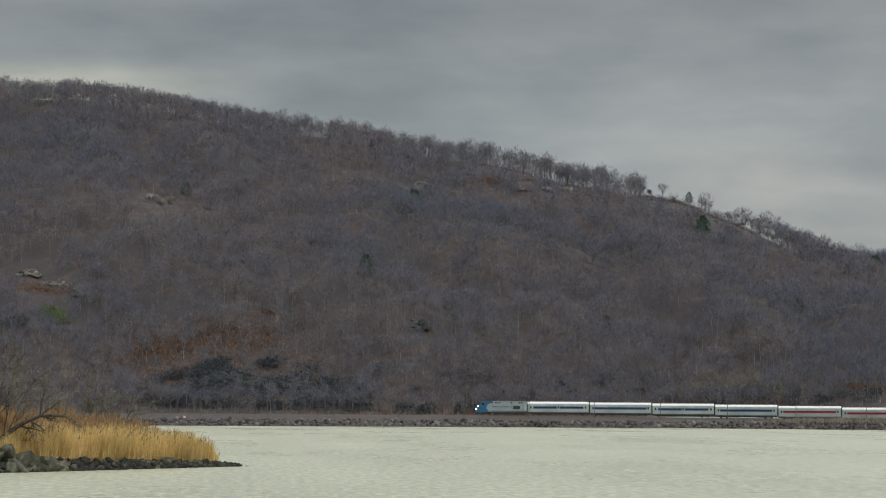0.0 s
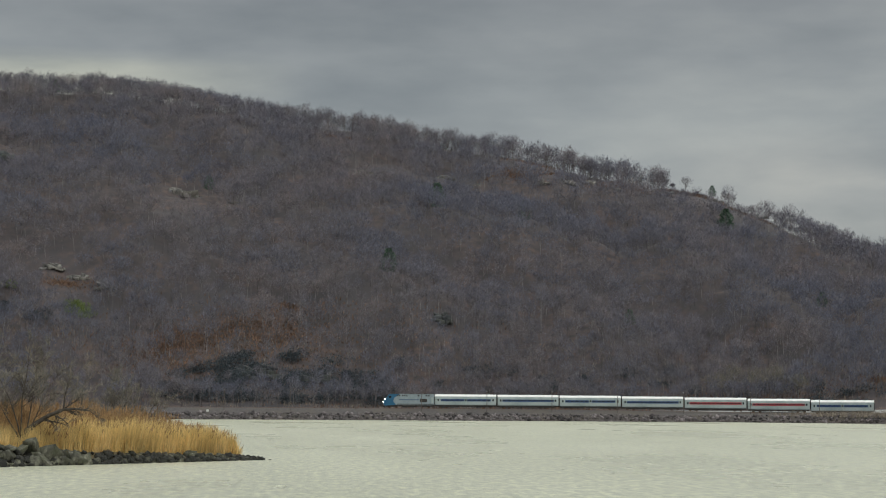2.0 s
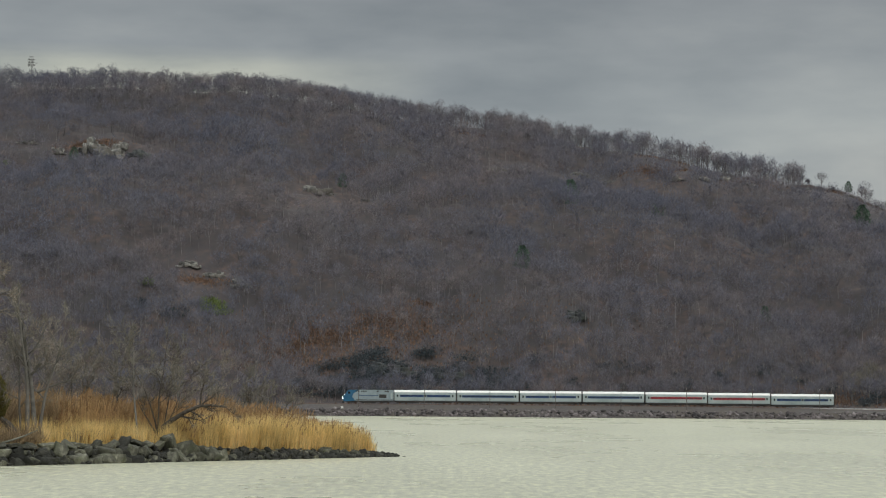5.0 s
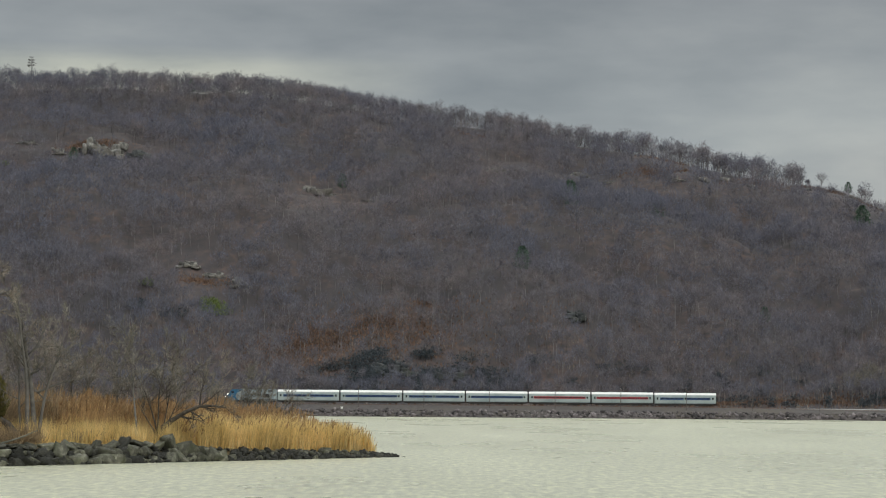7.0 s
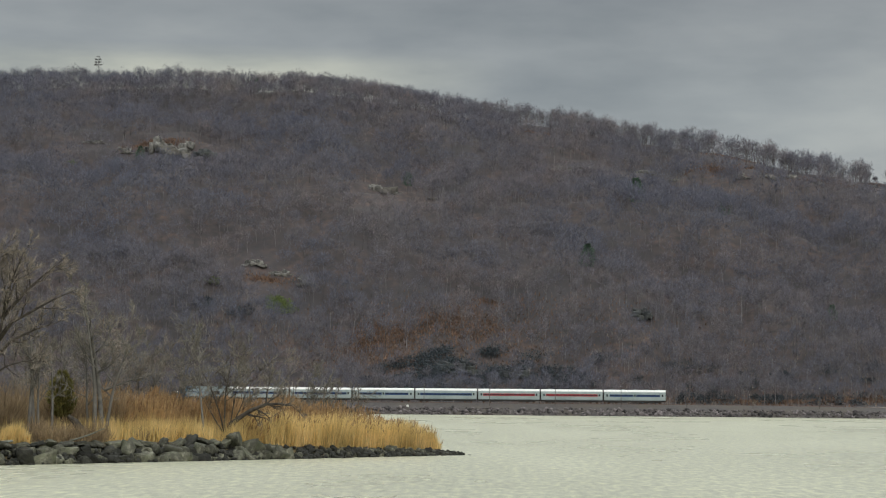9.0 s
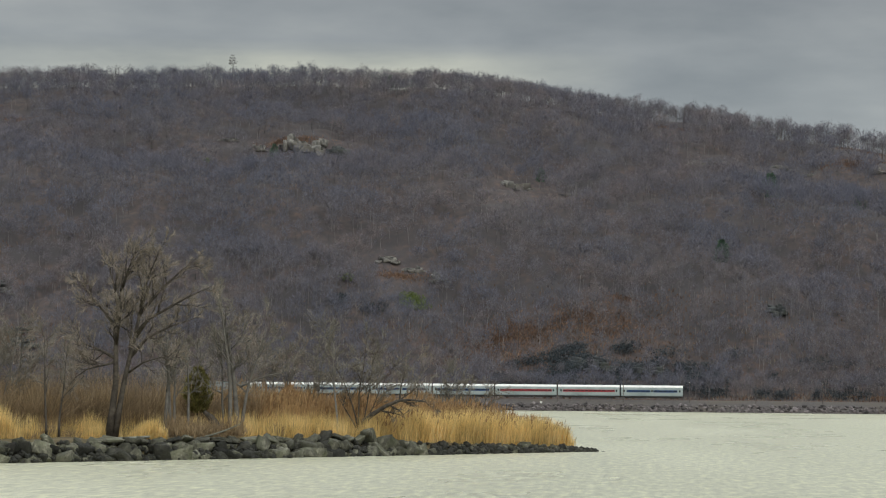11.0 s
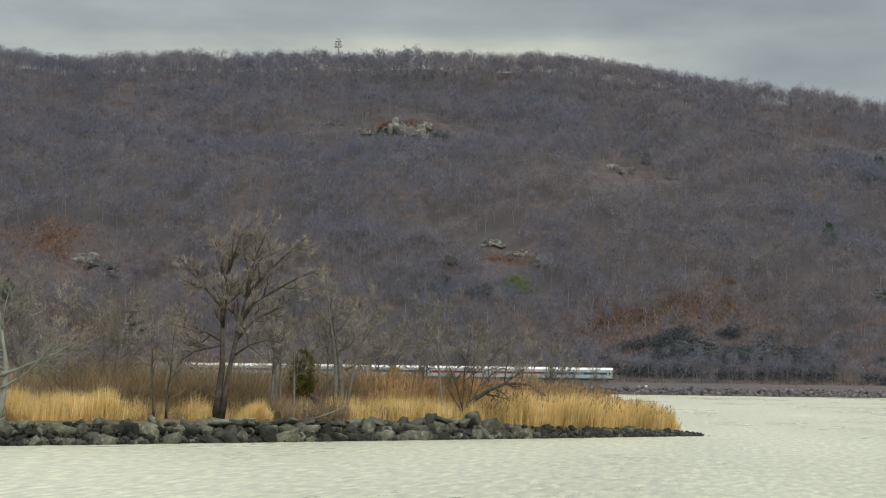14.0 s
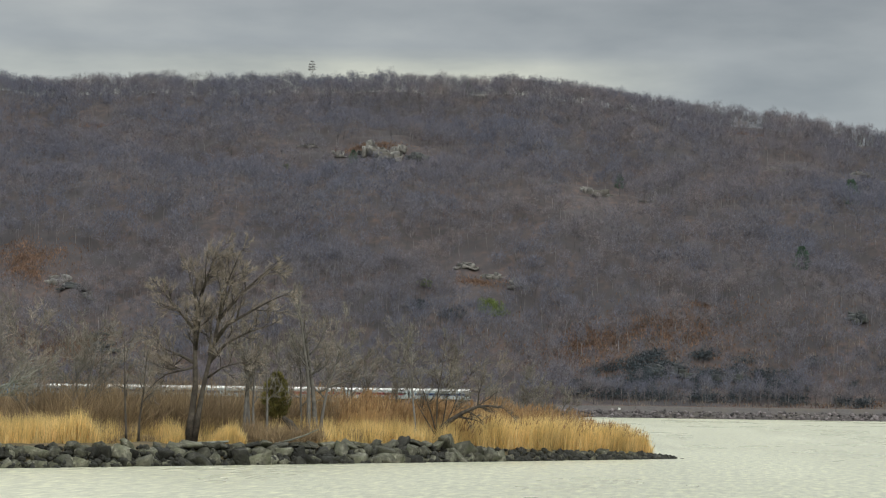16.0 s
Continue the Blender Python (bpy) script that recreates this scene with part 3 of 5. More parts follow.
def make_island_ground():
    us, ws = np.linspace(0.2, 130, 140), np.linspace(-1.5, 52, 60)
    U, W = np.meshgrid(us, ws)
    Z = isle_z(U, W)
    g = Geo()
    for u, w, z in zip(U.ravel(), W.ravel(), Z.ravel()):
        g.v.append((*isle(float(u), float(w)), float(z)))
    g.f = [(j * 140 + i, (j + 1) * 140 + i, (j + 1) * 140 + i + 1, j * 140 + i + 1) for j in range(59) for i in range(139)]
    ob = new("island_ground", g.mesh("island_ground", M_EARTH, True))
    tagged(ob, "low marshy island of brown earth and dead grass", "island", kind="structure")


make_island_ground()


def make_reeds():
    rng = np.random.RandomState(9)

    def patch(n, u0, u1, w0, w1, tall, clump, gap, seed, edge=0):
        u, w = rng.uniform(u0, u1, n), rng.uniform(0, 1, n)
        w = w0 + w * (w1 - w0)
        keep = lumps(u, w, clump, seed) + rng.normal(0, 0.35, n) > gap
        if edge:
            keep &= w < np.interp(u, [0, 3, 14, 40], [1.5, 7.5, 17, 30])
        u, w = u[keep], w[keep]
        pts = np.array([isle(float(a), float(b)) for a, b in zip(u, w)])
        h = tall * rng.uniform(0.62, 1.06, len(u)) * (1 + 0.15 * lumps(u, w, 4.5, seed + 1) + 0.08 * lumps(u, w, 1.6, seed + 2)) * np.clip(np.minimum(u - u0, u1 - u) / 1.6 + 0.5, 0.5, 1) * np.interp(u, [1.3, 4, 8], [0.75, 0.92, 1.0])
        return np.stack([pts[:, 0], pts[:, 1], isle_z(u, w) - 0.1], 1), h

    def blades(P, h, wide):
        ways = np.stack([rng.normal(0.03, 0.13, len(P)), rng.normal(0, 0.1, len(P)), np.ones(len(P))], 1)
        return slivers(P, ways, h, rng.uniform(0.7, 1.3, len(P)) * wide, rng)

    front = [patch(30000, 1.3, 26.5, 1.6, 7, 2.8, 7, -1.2, 40), patch(15000, 27, 43.5, 2.6, 12, 2.25, 7, -0.3, 41), patch(9000, 66.8, 75.8, 3.0, 9, 2.3, 5, -0.5, 42), patch(900, 59.7, 61.0, 1.9, 3.2, 1.7, 9, -3, 43),
             patch(2000, 53.6, 56.4, 1.7, 3.2, 1.6, 9, -3, 44), patch(3000, 54, 66, 5.5, 10, 2.0, 5, 0.0, 46), patch(2500, 44, 54, 6.5, 11, 2.1, 4, 0.3, 47), patch(2500, 78, 110, 2.5, 8, 2.0, 8, -0.1, 45)]
    v, t = join(*[blades(P, h, 0.06) for P, h in front])
    ob = new("reed_bed", tri_mesh("reed_bed", v, t, M_REED))
    tagged(ob, "tall golden dry reeds growing behind the boulders", "reeds", kind="stuff")
    back = [patch(26000, 3, 38, 6.5, 17, 4.1, 8, -1.0, 50, 1), patch(9000, 30, 110, 11, 26, 2.6, 9, 0.0, 51)]
    v, t = join(*[blades(P, h, 0.055) for P, h in back])
    ob = new("marsh_reeds", tri_mesh("marsh_reeds", v, t, M_REED_BACK))
    tagged(ob, "duller brown reeds standing deeper in the marsh", "reeds", kind="stuff")
    tops = []
    for P, h in (back[0], (front[0][0][::9], front[0][1][::9])):
        sel = rng.uniform(0, 1, len(P)) < 0.45
        q = P[sel] + np.stack([np.zeros(sel.sum()), np.zeros(sel.sum()), h[sel] * 0.86], 1)
        ways = np.stack([rng.normal(0.25, 0.2, len(q)), rng.normal(0, 0.2, len(q)), np.ones(len(q))], 1)
        tops.append(slivers(q, ways, rng.uniform(0.35, 0.6, len(q)), rng.uniform(0.1, 0.16, len(q)), rng))
    v, t = join(*tops)
    ob = new("reed_plumes", tri_mesh("reed_plumes", v, t, M_PLUME))
    tagged(ob, "feathery brown seed plumes on the reeds", "reeds", kind="stuff")


make_reeds()


# ---- train ----
def bogie(parent, x, wheelbase, radius, name="bogie"):
    b = part(name, Geo().box(x - wheelbase / 2 - 0.6, x + wheelbase / 2 + 0.6, -1.2, 1.2, 0.45, 0.85, 0.08)
             .box(x - wheelbase / 2 - 0.3, x + wheelbase / 2 + 0.3, -1.32, -1.12, 0.5, 0.95, 0.05).box(x - wheelbase / 2 - 0.3, x + wheelbase / 2 + 0.3, 1.12, 1.32, 0.5, 0.95, 0.05), M_DARK, parent)
    for dx in (-wheelbase / 2, wheelbase / 2):
        for side in (-0.75, 0.75):
            part("wheel", Geo().disc_cyl((x + dx, side, radius), radius, 0.07), M_RAIL, b)


def rounded_body(x0, x1, half, z0, z_side, z_top, steps=5):
    ring = [(-half + 0.08, z0), (-half, z0 + 0.25), (-half, z_side)]
    for i in range(1, steps * 2):
        a = math.pi * i / (steps * 2)
        ring.append((-half * math.cos(a), z_side + (z_top - z_side) * math.sin(a) ** 0.8))
    ring += [(half, z_side), (half, z0 + 0.25), (half - 0.08, z0)]
    return [[(x, y, z) for y, z in ring] for x in (x0, x1)]


def make_coach(kind):
    paint = M_RED_BAND if kind == "red" else M_BLUE_BAND
    label = {"red": "silver passenger coach with a red window stripe", "blue": "silver passenger coach with a long navy window stripe", "split": "silver passenger coach with a navy stripe split by a middle door"}[kind]
    c = thing("passenger_coach", label, "train car", "coaches of the train")
    L, half = 25.3, 1.58
    part("body", Geo().loft(rounded_body(-L / 2, L / 2, half, 1.05, 3.3, 4.35)), M_SILVER, c)
    ring = []
    for i in range(11):
        a = math.pi * (0.1 + 0.8 * i / 10)
        ring.append((-half * math.cos(a) * 1.015, 3.36 + 1.09 * math.sin(a) ** 0.8))
    ring += [(y * 0.9, z - 0.15) for y, z in reversed(ring)]
    part("roof", Geo().loft([[(x, y, z) for y, z in ring] for x in (-L / 2 - 0.03, L / 2 + 0.03)]), M_ROOF, c, "metal roof with bright sheen in its colour")
    for k in range(5):
        x = -9.6 + 4.8 * k
        part("roof_vent", Geo().box(x - 0.6, x + 0.6, -0.45, 0.45, 4.4, 4.62, 0.08), M_SILVER, c)
    spans = [(-10.4, -0.6), (0.6, 10.4)] if kind == "split" else [(-10.7, 10.7)]
    for side in (-1, 1):
        for a, b in spans:
            y = side * half
            band = part("window_band", Geo().box(a, b, min(y, y + side * 0.03), max(y, y + side * 0.03), 2.24, 2.98, 0.01), paint, c, "red painted stripe" if kind == "red" else "navy painted stripe")
            n = int((b - a) / 1.75)
            for k in range(n):
                x = a + (b - a) * (k + 0.5) / n
                y2 = y + side * 0.03
                part("window", Geo().box(x - 0.74, x + 0.74, min(y2, y2 + side * 0.02), max(y2, y2 + side * 0.02), 2.5, 2.76, 0.008), M_GLASS, band)
        doors = [-11.4, 11.4] + ([0.0] if kind == "split" else [])
        for x in doors:
            y = side * half
            d = part("door", Geo().box(x - 0.5, x + 0.5, min(y, y + side * 0.025), max(y, y + side * 0.025), 1.25, 3.25, 0.01), M_SILVER, c, "grey sliding door")
            part("door_window", Geo().box(x - 0.3, x + 0.3, min(y + side * 0.025, y + side * 0.045), max(y + side * 0.025, y + side * 0.045), 2.3, 3.0, 0.008), M_GLASS, d)
        part("sill", Geo().box(-L / 2, L / 2, min(side * half, side * (half + 0.04)), max(side * half, side * (half + 0.04)), 1.12, 1.24, 0.01), M_LOCO_GREY, c)
    part("underframe", Geo().box(-8.2, -2.5, -1.35, 1.35, 0.42, 1.1, 0.08).box(-1.5, 3.0, -1.35, 1.35, 0.5, 1.1, 0.08).box(3.8, 8.0, -1.35, 1.35, 0.4, 1.1, 0.08).box(-12.4, 12.4, -1.42, 1.42, 0.62, 1.09, 0.05), M_DARK, c, "dark equipment boxes under the floor")
    for x in (-9.1, 9.1):
        bogie(c, x, 2.6, 0.45)
    for s in (-1, 1):
        part("gangway", Geo().box(min(s * L / 2, s * (L / 2 + 0.28)), max(s * L / 2, s * (L / 2 + 0.28)), -0.7, 0.7, 1.2, 3.6, 0.05), M_DARK, c, "black rubber gangway")
        part("coupler", Geo().box(min(s * 11.8, s * (L / 2 + 0.3)), max(s * 11.8, s * (L / 2 + 0.3)), -0.12, 0.12, 0.75, 1.0, 0.03), M_DARK, c)
    return c


def make_locomotive():
    c = thing("locomotive", "blue and silver diesel locomotive with lit headlights", "locomotive")
    half = 1.52

    def slab(profile, h):
        return [[(x, y, z) for x, z in profile] for y in (-h, -h * 0.99, h * 0.99, h)]
    main = [(-5.9, 1.0), (-8.0, 2.1), (-6.0, 3.35), (-6.9, 4.25), (-6.7, 4.45), (10.4, 4.45), (10.5, 4.3), (10.5, 1.0)]
    part("body", Geo().loft(slab(main, half)), M_LOCO_GREY, c, "silver car body")
    nose = [(-9.9, 0.75), (-10.45, 1.2), (-10.45, 2.2), (-9.3, 3.15), (-8.45, 4.1), (-7.9, 4.42), (-3.8, 4.42), (-6.0, 3.3), (-6.6, 2.2), (-5.2, 1.0)]
    part("cab", Geo().loft([[(x, y, z) for x, z in nose] for y in (-half - 0.01, -half * 0.97, half * 0.97, half + 0.01)]), M_LOCO_BLUE, c, "blue slanted cab and nose")
    part("windscreen", Geo().add([(-9.27, -1.2, 3.2), (-9.27, 1.2, 3.2), (-8.5, 1.2, 4.07), (-8.5, -1.2, 4.07), (-9.32, -1.2, 3.22), (-9.32, 1.2, 3.22), (-8.56, 1.2, 4.1), (-8.56, -1.2, 4.1)],
                                 [(0, 1, 2, 3), (7, 6, 5, 4), (0, 4, 5, 1), (1, 5, 6, 2), (2, 6, 7, 3), (3, 7, 4, 0)]), M_GLASS, c)
    for y, z, r in ((-0.75, 1.95, 0.24), (0.75, 1.95, 0.24), (0.0, 2.75, 0.26)):
        part("headlight", Geo().disc_cyl((-10.5 if z < 2.2 else -9.85, y, z), r, 0.1, "x"), M_LAMP, c, "lit headlight")
    for side in (-1, 1):
        def plate(name, x0, x1, z0, z1, m, label="", d=0.03):
            a, b = side * (half + 0.012), side * (half + 0.012 + d)
            return part(name, Geo().box(x0, x1, min(a, b), max(a, b), z0, z1, 0.01), m, c, label)
        plate("side_window", -8.3, -7.3, 3.2, 3.85, M_GLASS)
        plate("cab_door", -7.1, -6.5, 1.4, 3.3, M_LOCO_BLUE)
        for k in range(5):
            plate("roof_louvre", -5.0 + k * 0.85 + (0.4 if k > 1 else 0), -4.45 + k * 0.85 + (0.4 if k > 1 else 0), 3.75, 4.2, M_DARK)
        for x in (3.6, 6.9, 7.8):
            plate("louvre", x, x + 0.7, 3.75, 4.2, M_DARK)
        plate("radiator_grille", 4.6, 7.6, 1.9, 3.0, M_DARK, "dark radiator grille")
        plate("stripe", -4.0, 4.2, 2.55, 2.75, M_BLUE_BAND, "dark blue stripe")
        plate("lower_stripe", -5.0, 10.4, 1.15, 1.35, M_DARK)
        plate("rear_door", 9.3, 10.1, 1.5, 3.5, M_SILVER, "grey rear door")
    part("fuel_tank", Geo().box(-2.9, 3.2, -1.4, 1.4, 0.3, 1.0, 0.15), M_DARK, c)
    part("underframe", Geo().box(-9.6, 10.3, -1.42, 1.42, 0.55, 1.02, 0.05), M_DARK, c)
    part("pilot", Geo().box(-10.6, -9.9, -1.35, 1.35, 0.2, 0.85, 0.1), M_DARK, c)
    part("exhaust", Geo().box(0.5, 2.0, -0.4, 0.4, 4.44, 4.62, 0.05), M_DARK, c)
    for k in range(3):
        part("roof_fan", Geo().disc_cyl((5.2 + 1.7 * k, 0, 4.5), 0.65, 0.07, "z"), M_DARK, c)
    for x in (-6.6, 6.9):
        bogie(c, x, 2.75, 0.5)
    return c


locomotive = make_locomotive()
split_coach, blue_coach, red_coach = make_coach("split"), make_coach("blue"), make_coach("red")
for car in (locomotive, split_coach, blue_coach, red_coach):
    car.scale = (1, 1, 1.3)
home = Matrix.Identity(4)
COACHES = [split_coach, blue_coach, copy_thing(split_coach, home), copy_thing(blue_coach, home), red_coach, copy_thing(red_coach, home), copy_thing(split_coach, home)]


# ---- island: boulders ----
def make_boulders():
    rng = np.random.RandomState(14)
    shapes = []
    for k in range(10):
        v, t = rock_template(rng, 2, 0.012) if k < 3 else block_template(rng)
        v = v if k < 3 else v * np.array([0.78, 0.66, 0.52])
        shapes.append(tri_mesh("boulder", v, t, M_BOULDER))
    wall = thing("boulder_revetment", "rough revetment of grey lichen-stained boulders at the waterline", "revetment", kind="structure")

    def put(u, w, z, r, flat=1.0, turn=None):
        x, y = isle(u, w)
        ob = new("boulder", shapes[rng.randint(0, 10)])
        ob.parent = wall
        a = math.atan2(ALONG.y, ALONG.x) + (rng.normal(0, 0.5) if turn is None else turn)
        ob.matrix_basis = Matrix.LocRotScale((x, y, z), Euler((rng.normal(0, 0.3), rng.normal(0, 0.42), a)), (r * rng.uniform(0.85, 1.3), r * rng.uniform(0.75, 1.0), r * flat * rng.uniform(0.8, 1.15)))

    u = 24.5
    while u < 118:
        r = 0.34 + 0.85 * rng.uniform(0, 1) ** 2.4
        put(u, -0.35 + rng.uniform(-0.25, 0.2), 0.12, r)
        u += r * rng.uniform(0.85, 1.3)
    u = 25.0
    while u < 118:
        r = 0.32 + 0.75 * rng.uniform(0, 1) ** 2.2
        put(u, 0.65 + rng.uniform(-0.25, 0.25), 0.85 if u > 34 else 0.6, r)
        u += r * rng.uniform(0.9, 1.4)
    u = 32.0
    while u < 60:
        r = rng.uniform(0.7, 1.15)
        put(u, 1.35 + rng.uniform(-0.2, 0.2), 1.42, r, 0.42, 0.0)
        u += r * rng.uniform(1.4, 2.1)
    u = 60.0
    while u < 118:
        r = rng.uniform(0.4, 0.85)
        put(u, 1.3 + rng.uniform(-0.2, 0.3), 1.3, r, 0.8)
        u += r * rng.uniform(1.8, 3.2)
    put(31.2, 0.9, 1.3, 1.05, 0.85)
    put(29.6, 0.3, 0.75, 1.1, 1.1)
    u = 1.6
    while u < 25.5:
        for w, z in ((-0.25, 0.05), (0.55, 0.32), (1.25, 0.55)):
            r = rng.uniform(0.28, 0.55)
            put(u + rng.uniform(-0.3, 0.3), w + rng.uniform(-0.2, 0.2), z * min(1, 0.35 + u / 14), r * min(1, 0.5 + u / 10))
        u += rng.uniform(0.55, 0.9)
    n = 1500
    u, k = rng.uniform(0.2, 118, n), rng.uniform(0, 1, n)
    w = -1.0 + 2.4 * k
    pts = np.array([isle(float(a), float(b)) for a, b in zip(u, w)])
    z = np.clip(-0.05 + k * np.interp(u, [0, 10, 30, 118], [0.25, 0.6, 1.35, 1.4]), -0.05, 2)
    v, t = scatter([rock_template(rng, 1, 0.05) for _ in range(6)], np.stack([pts[:, 0], pts[:, 1], z], 1), rng.uniform(0, 6.28, n), rng.uniform(0.14, 0.42, n), rng, 0.2)
    ob = new("rubble", tri_mesh("rubble", v, t, M_BOULDER))
    ob.parent = wall
    tagged(ob, "small broken stones between the boulders", kind="stuff")


make_boulders()


# ---- island: trees ----
class Grower:
    """Grows a leafless tree: boles, limbs and fine twigs."""

    def __init__(self, seed):
        self.r = np.random.RandomState(seed)
        self.bole, self.limbs = Geo(), Geo()
        self.tw = [[], [], [], []]

    def path(self, p, way, length, steps, wander, lift):
        pts = [np.array(p, float)]
        d = np.array(way, float)
        d /= np.linalg.norm(d)
        for _ in range(steps):
            d = d + self.r.normal(0, wander, 3) + np.array([0, 0, lift])
            d /= np.linalg.norm(d)
            pts.append(pts[-1] + d * length / steps)
        return pts

    def branch_off(self, pts, radii, length, level, count, low, spread, twigs, wander=0.16):
        for k in range(count):
            f = low + (1 - low) * (k + self.r.uniform(0, 1)) / count
            i = min(int(f * (len(pts) - 1)), len(pts) - 2)
            g = f * (len(pts) - 1) - i
            p = pts[i] * (1 - g) + pts[i + 1] * g
            axis = pts[i + 1] - pts[i]
            axis /= np.linalg.norm(axis)
            side = np.cross(axis, self.r.normal(0, 1, 3))
            side /= np.linalg.norm(side) + 1e-9
            a = self.r.uniform(0.6, 1.3) * spread
            way = axis * math.cos(a) + side * math.sin(a)
            ln = 1.25 * length * self.r.uniform(0.6, 1.1) * (1.1 - 0.45 * f)
            rad = max(0.022, (radii[i] * (1 - g) + radii[i + 1] * g) * 0.6)
            if level == 0:
                way = axis * math.cos(a * 0.75) + side * math.sin(a * 0.75)
                for store, val in zip(self.tw, (p, way + np.array([0, 0, 0.12]), ln * 1.5, self.r.uniform(0.026, 0.045))):
                    store.append(val)
                continue
            q = self.path(p, way, ln, 5, wander, 0.05)
            rr = [rad * (1 - 0.8 * j / 5) for j in range(6)]
            self.limbs.tube(q, rr, 4)
            self.branch_off(q, rr, ln * 0.5, level - 1, int(twigs * 1.7) if level == 1 else max(6, count - 1), 0.15, spread, twigs, wander)

    def stem(self, p, way, length, radius, branches, blen, level=2, low=0.35, spread=0.8, twigs=12, wander=0.07, lift=0.02, points=None):
        pts = [np.array(q, float) + np.array(p) for q in points] if points else self.path(p, way, length, 8, wander, lift)
        n = len(pts) - 1
        rr = [radius * (1.15 if j == 0 else 1 - 0.82 * j / n) for j in range(n + 1)]
        self.bole.tube(pts, rr, 8)
        self.branch_off(pts, rr, blen, level, branches, low, spread, twigs)
        return pts

    def finish(self, name, label, category, bark, twig, at):
        th = thing(name, label, category, at=pose(*at))
        part("trunk", self.bole, bark, th, smooth=True)
        if self.limbs.v:
            part("branching", self.limbs, bark, th, smooth=True)
        if self.tw[0]:
            w = np.array(self.tw[1])
            w /= np.linalg.norm(w, axis=1, keepdims=True)
            v, t = slivers(np.array(self.tw[0]), w, np.array(self.tw[2]), np.array(self.tw[3]), self.r)
            ob = new("crown", tri_mesh("crown", v, t, twig))
            ob.parent = th
        return th


def base_at(u, w):
    x, y = isle(u, w)
    return x, y, float(isle_z(u, w)) - 0.1


def make_trees():
    g = Grower(101)  # the large spreading tree with two boles
    g.stem((0, 0, 0), None, 0, 0.32, 7, 2.6, low=0.55, twigs=10, points=[(-0.1, 0, 0), (0.2, 0, 2.4), (0.42, 0, 4.6), (0.36, 0, 6.3), (0.3, 0.1, 8.9), (0.6, 0.1, 11.0), (0.9, 0, 13.4)])
    g.stem((0, 0, 0), None, 0, 0.26, 7, 2.6, low=0.55, twigs=10, points=[(0.35, 0.1, 0), (0.7, 0.1, 2.4), (1.0, 0, 4.1), (1.45, 0, 6.3), (1.9, -0.1, 8.0), (2.2, -0.1, 9.8), (3.0, 0, 12.2), (3.5, 0, 14.2)])
    for rad, points in ((0.17, [(1.9, 0, 8.0), (2.9, -0.1, 9.4), (4.4, -0.2, 10.2), (6.2, -0.3, 11.2), (8.0, -0.3, 12.0)]), (0.14, [(1.5, 0, 6.4), (2.8, 0.4, 8.0), (4.6, 0.8, 8.9), (6.4, 1.0, 9.5)]),
                        (0.15, [(2.2, 0, 9.8), (3.6, 0.5, 11.6), (5.2, 0.9, 13.2), (6.4, 1.0, 14.2)]), (0.13, [(2.2, 0, 9.6), (2.6, -0.6, 11.6), (3.4, -1.2, 13.4), (4.2, -1.5, 15.0)]),
                        (0.13, [(0.36, 0, 6.3), (-0.8, 0.1, 6.9), (-2.1, 0.2, 7.4), (-3.2, 0.2, 8.3)]), (0.11, [(0.3, 0, 6.0), (-0.8, -0.2, 5.7), (-1.9, -0.3, 5.4), (-2.9, -0.4, 4.6)]),
                        (0.15, [(0.3, 0, 8.8), (-0.5, -0.2, 9.9), (-1.5, -0.4, 11.0), (-2.4, -0.5, 12.3)]), (0.13, [(0.5, 0, 10.2), (0.0, 0.5, 12.0), (-0.6, 0.9, 13.8)]), (0.12, [(0.7, 0, 11.6), (1.4, -0.4, 13.4), (2.0, -0.6, 15.0)]),
                        (0.12, [(0.4, 0, 7.4), (0.9, -1.2, 9.0), (1.3, -2.3, 10.6)]), (0.12, [(1.5, 0, 7.0), (1.3, 1.3, 8.8), (1.0, 2.4, 10.8)]), (0.09, [(1.4, 0, 5.2), (2.6, -0.2, 6.0), (4.0, -0.4, 6.4), (5.2, -0.5, 6.2)])):
        g.stem((0, 0, 0), None, 0, rad, 8, 2.1, level=2, low=0.22, spread=0.75, twigs=9, points=points)
    g.finish("spreading_tree", "large leafless tree with twin dark trunks and a wide twiggy crown", "tree", M_BARK_DARK, M_TWIG_BROWN, base_at(56.7, 5))
    g = Grower(102)  # pale sycamore
    g.stem((0, 0, 0), (0.05, 0, 1), 9.5, 0.28, 8, 4.0, low=0.36, spread=1.0, twigs=10, wander=0.09)
    g.stem((0.05, 0, 3.3), (0.9, 0.1, 0.45), 5.5, 0.14, 6, 2.4, low=0.3, spread=0.8, twigs=9, wander=0.1)
    g.stem((0.05, 0, 2.4), (1.0, -0.1, 0.2), 4.5, 0.11, 6, 2.0, low=0.3, spread=0.8, twigs=9, wander=0.12)
    g.stem((0.1, 0, 3.8), (-0.7, 0.1, 0.7), 5.0, 0.13, 6, 2.4, low=0.3, spread=0.8, twigs=9, wander=0.1)
    g.finish("sycamore_tree", "leafless tree with pale grey-green bark and crooked limbs", "tree", M_BARK_PALE, M_TWIG_GREY, base_at(78.8, 3))
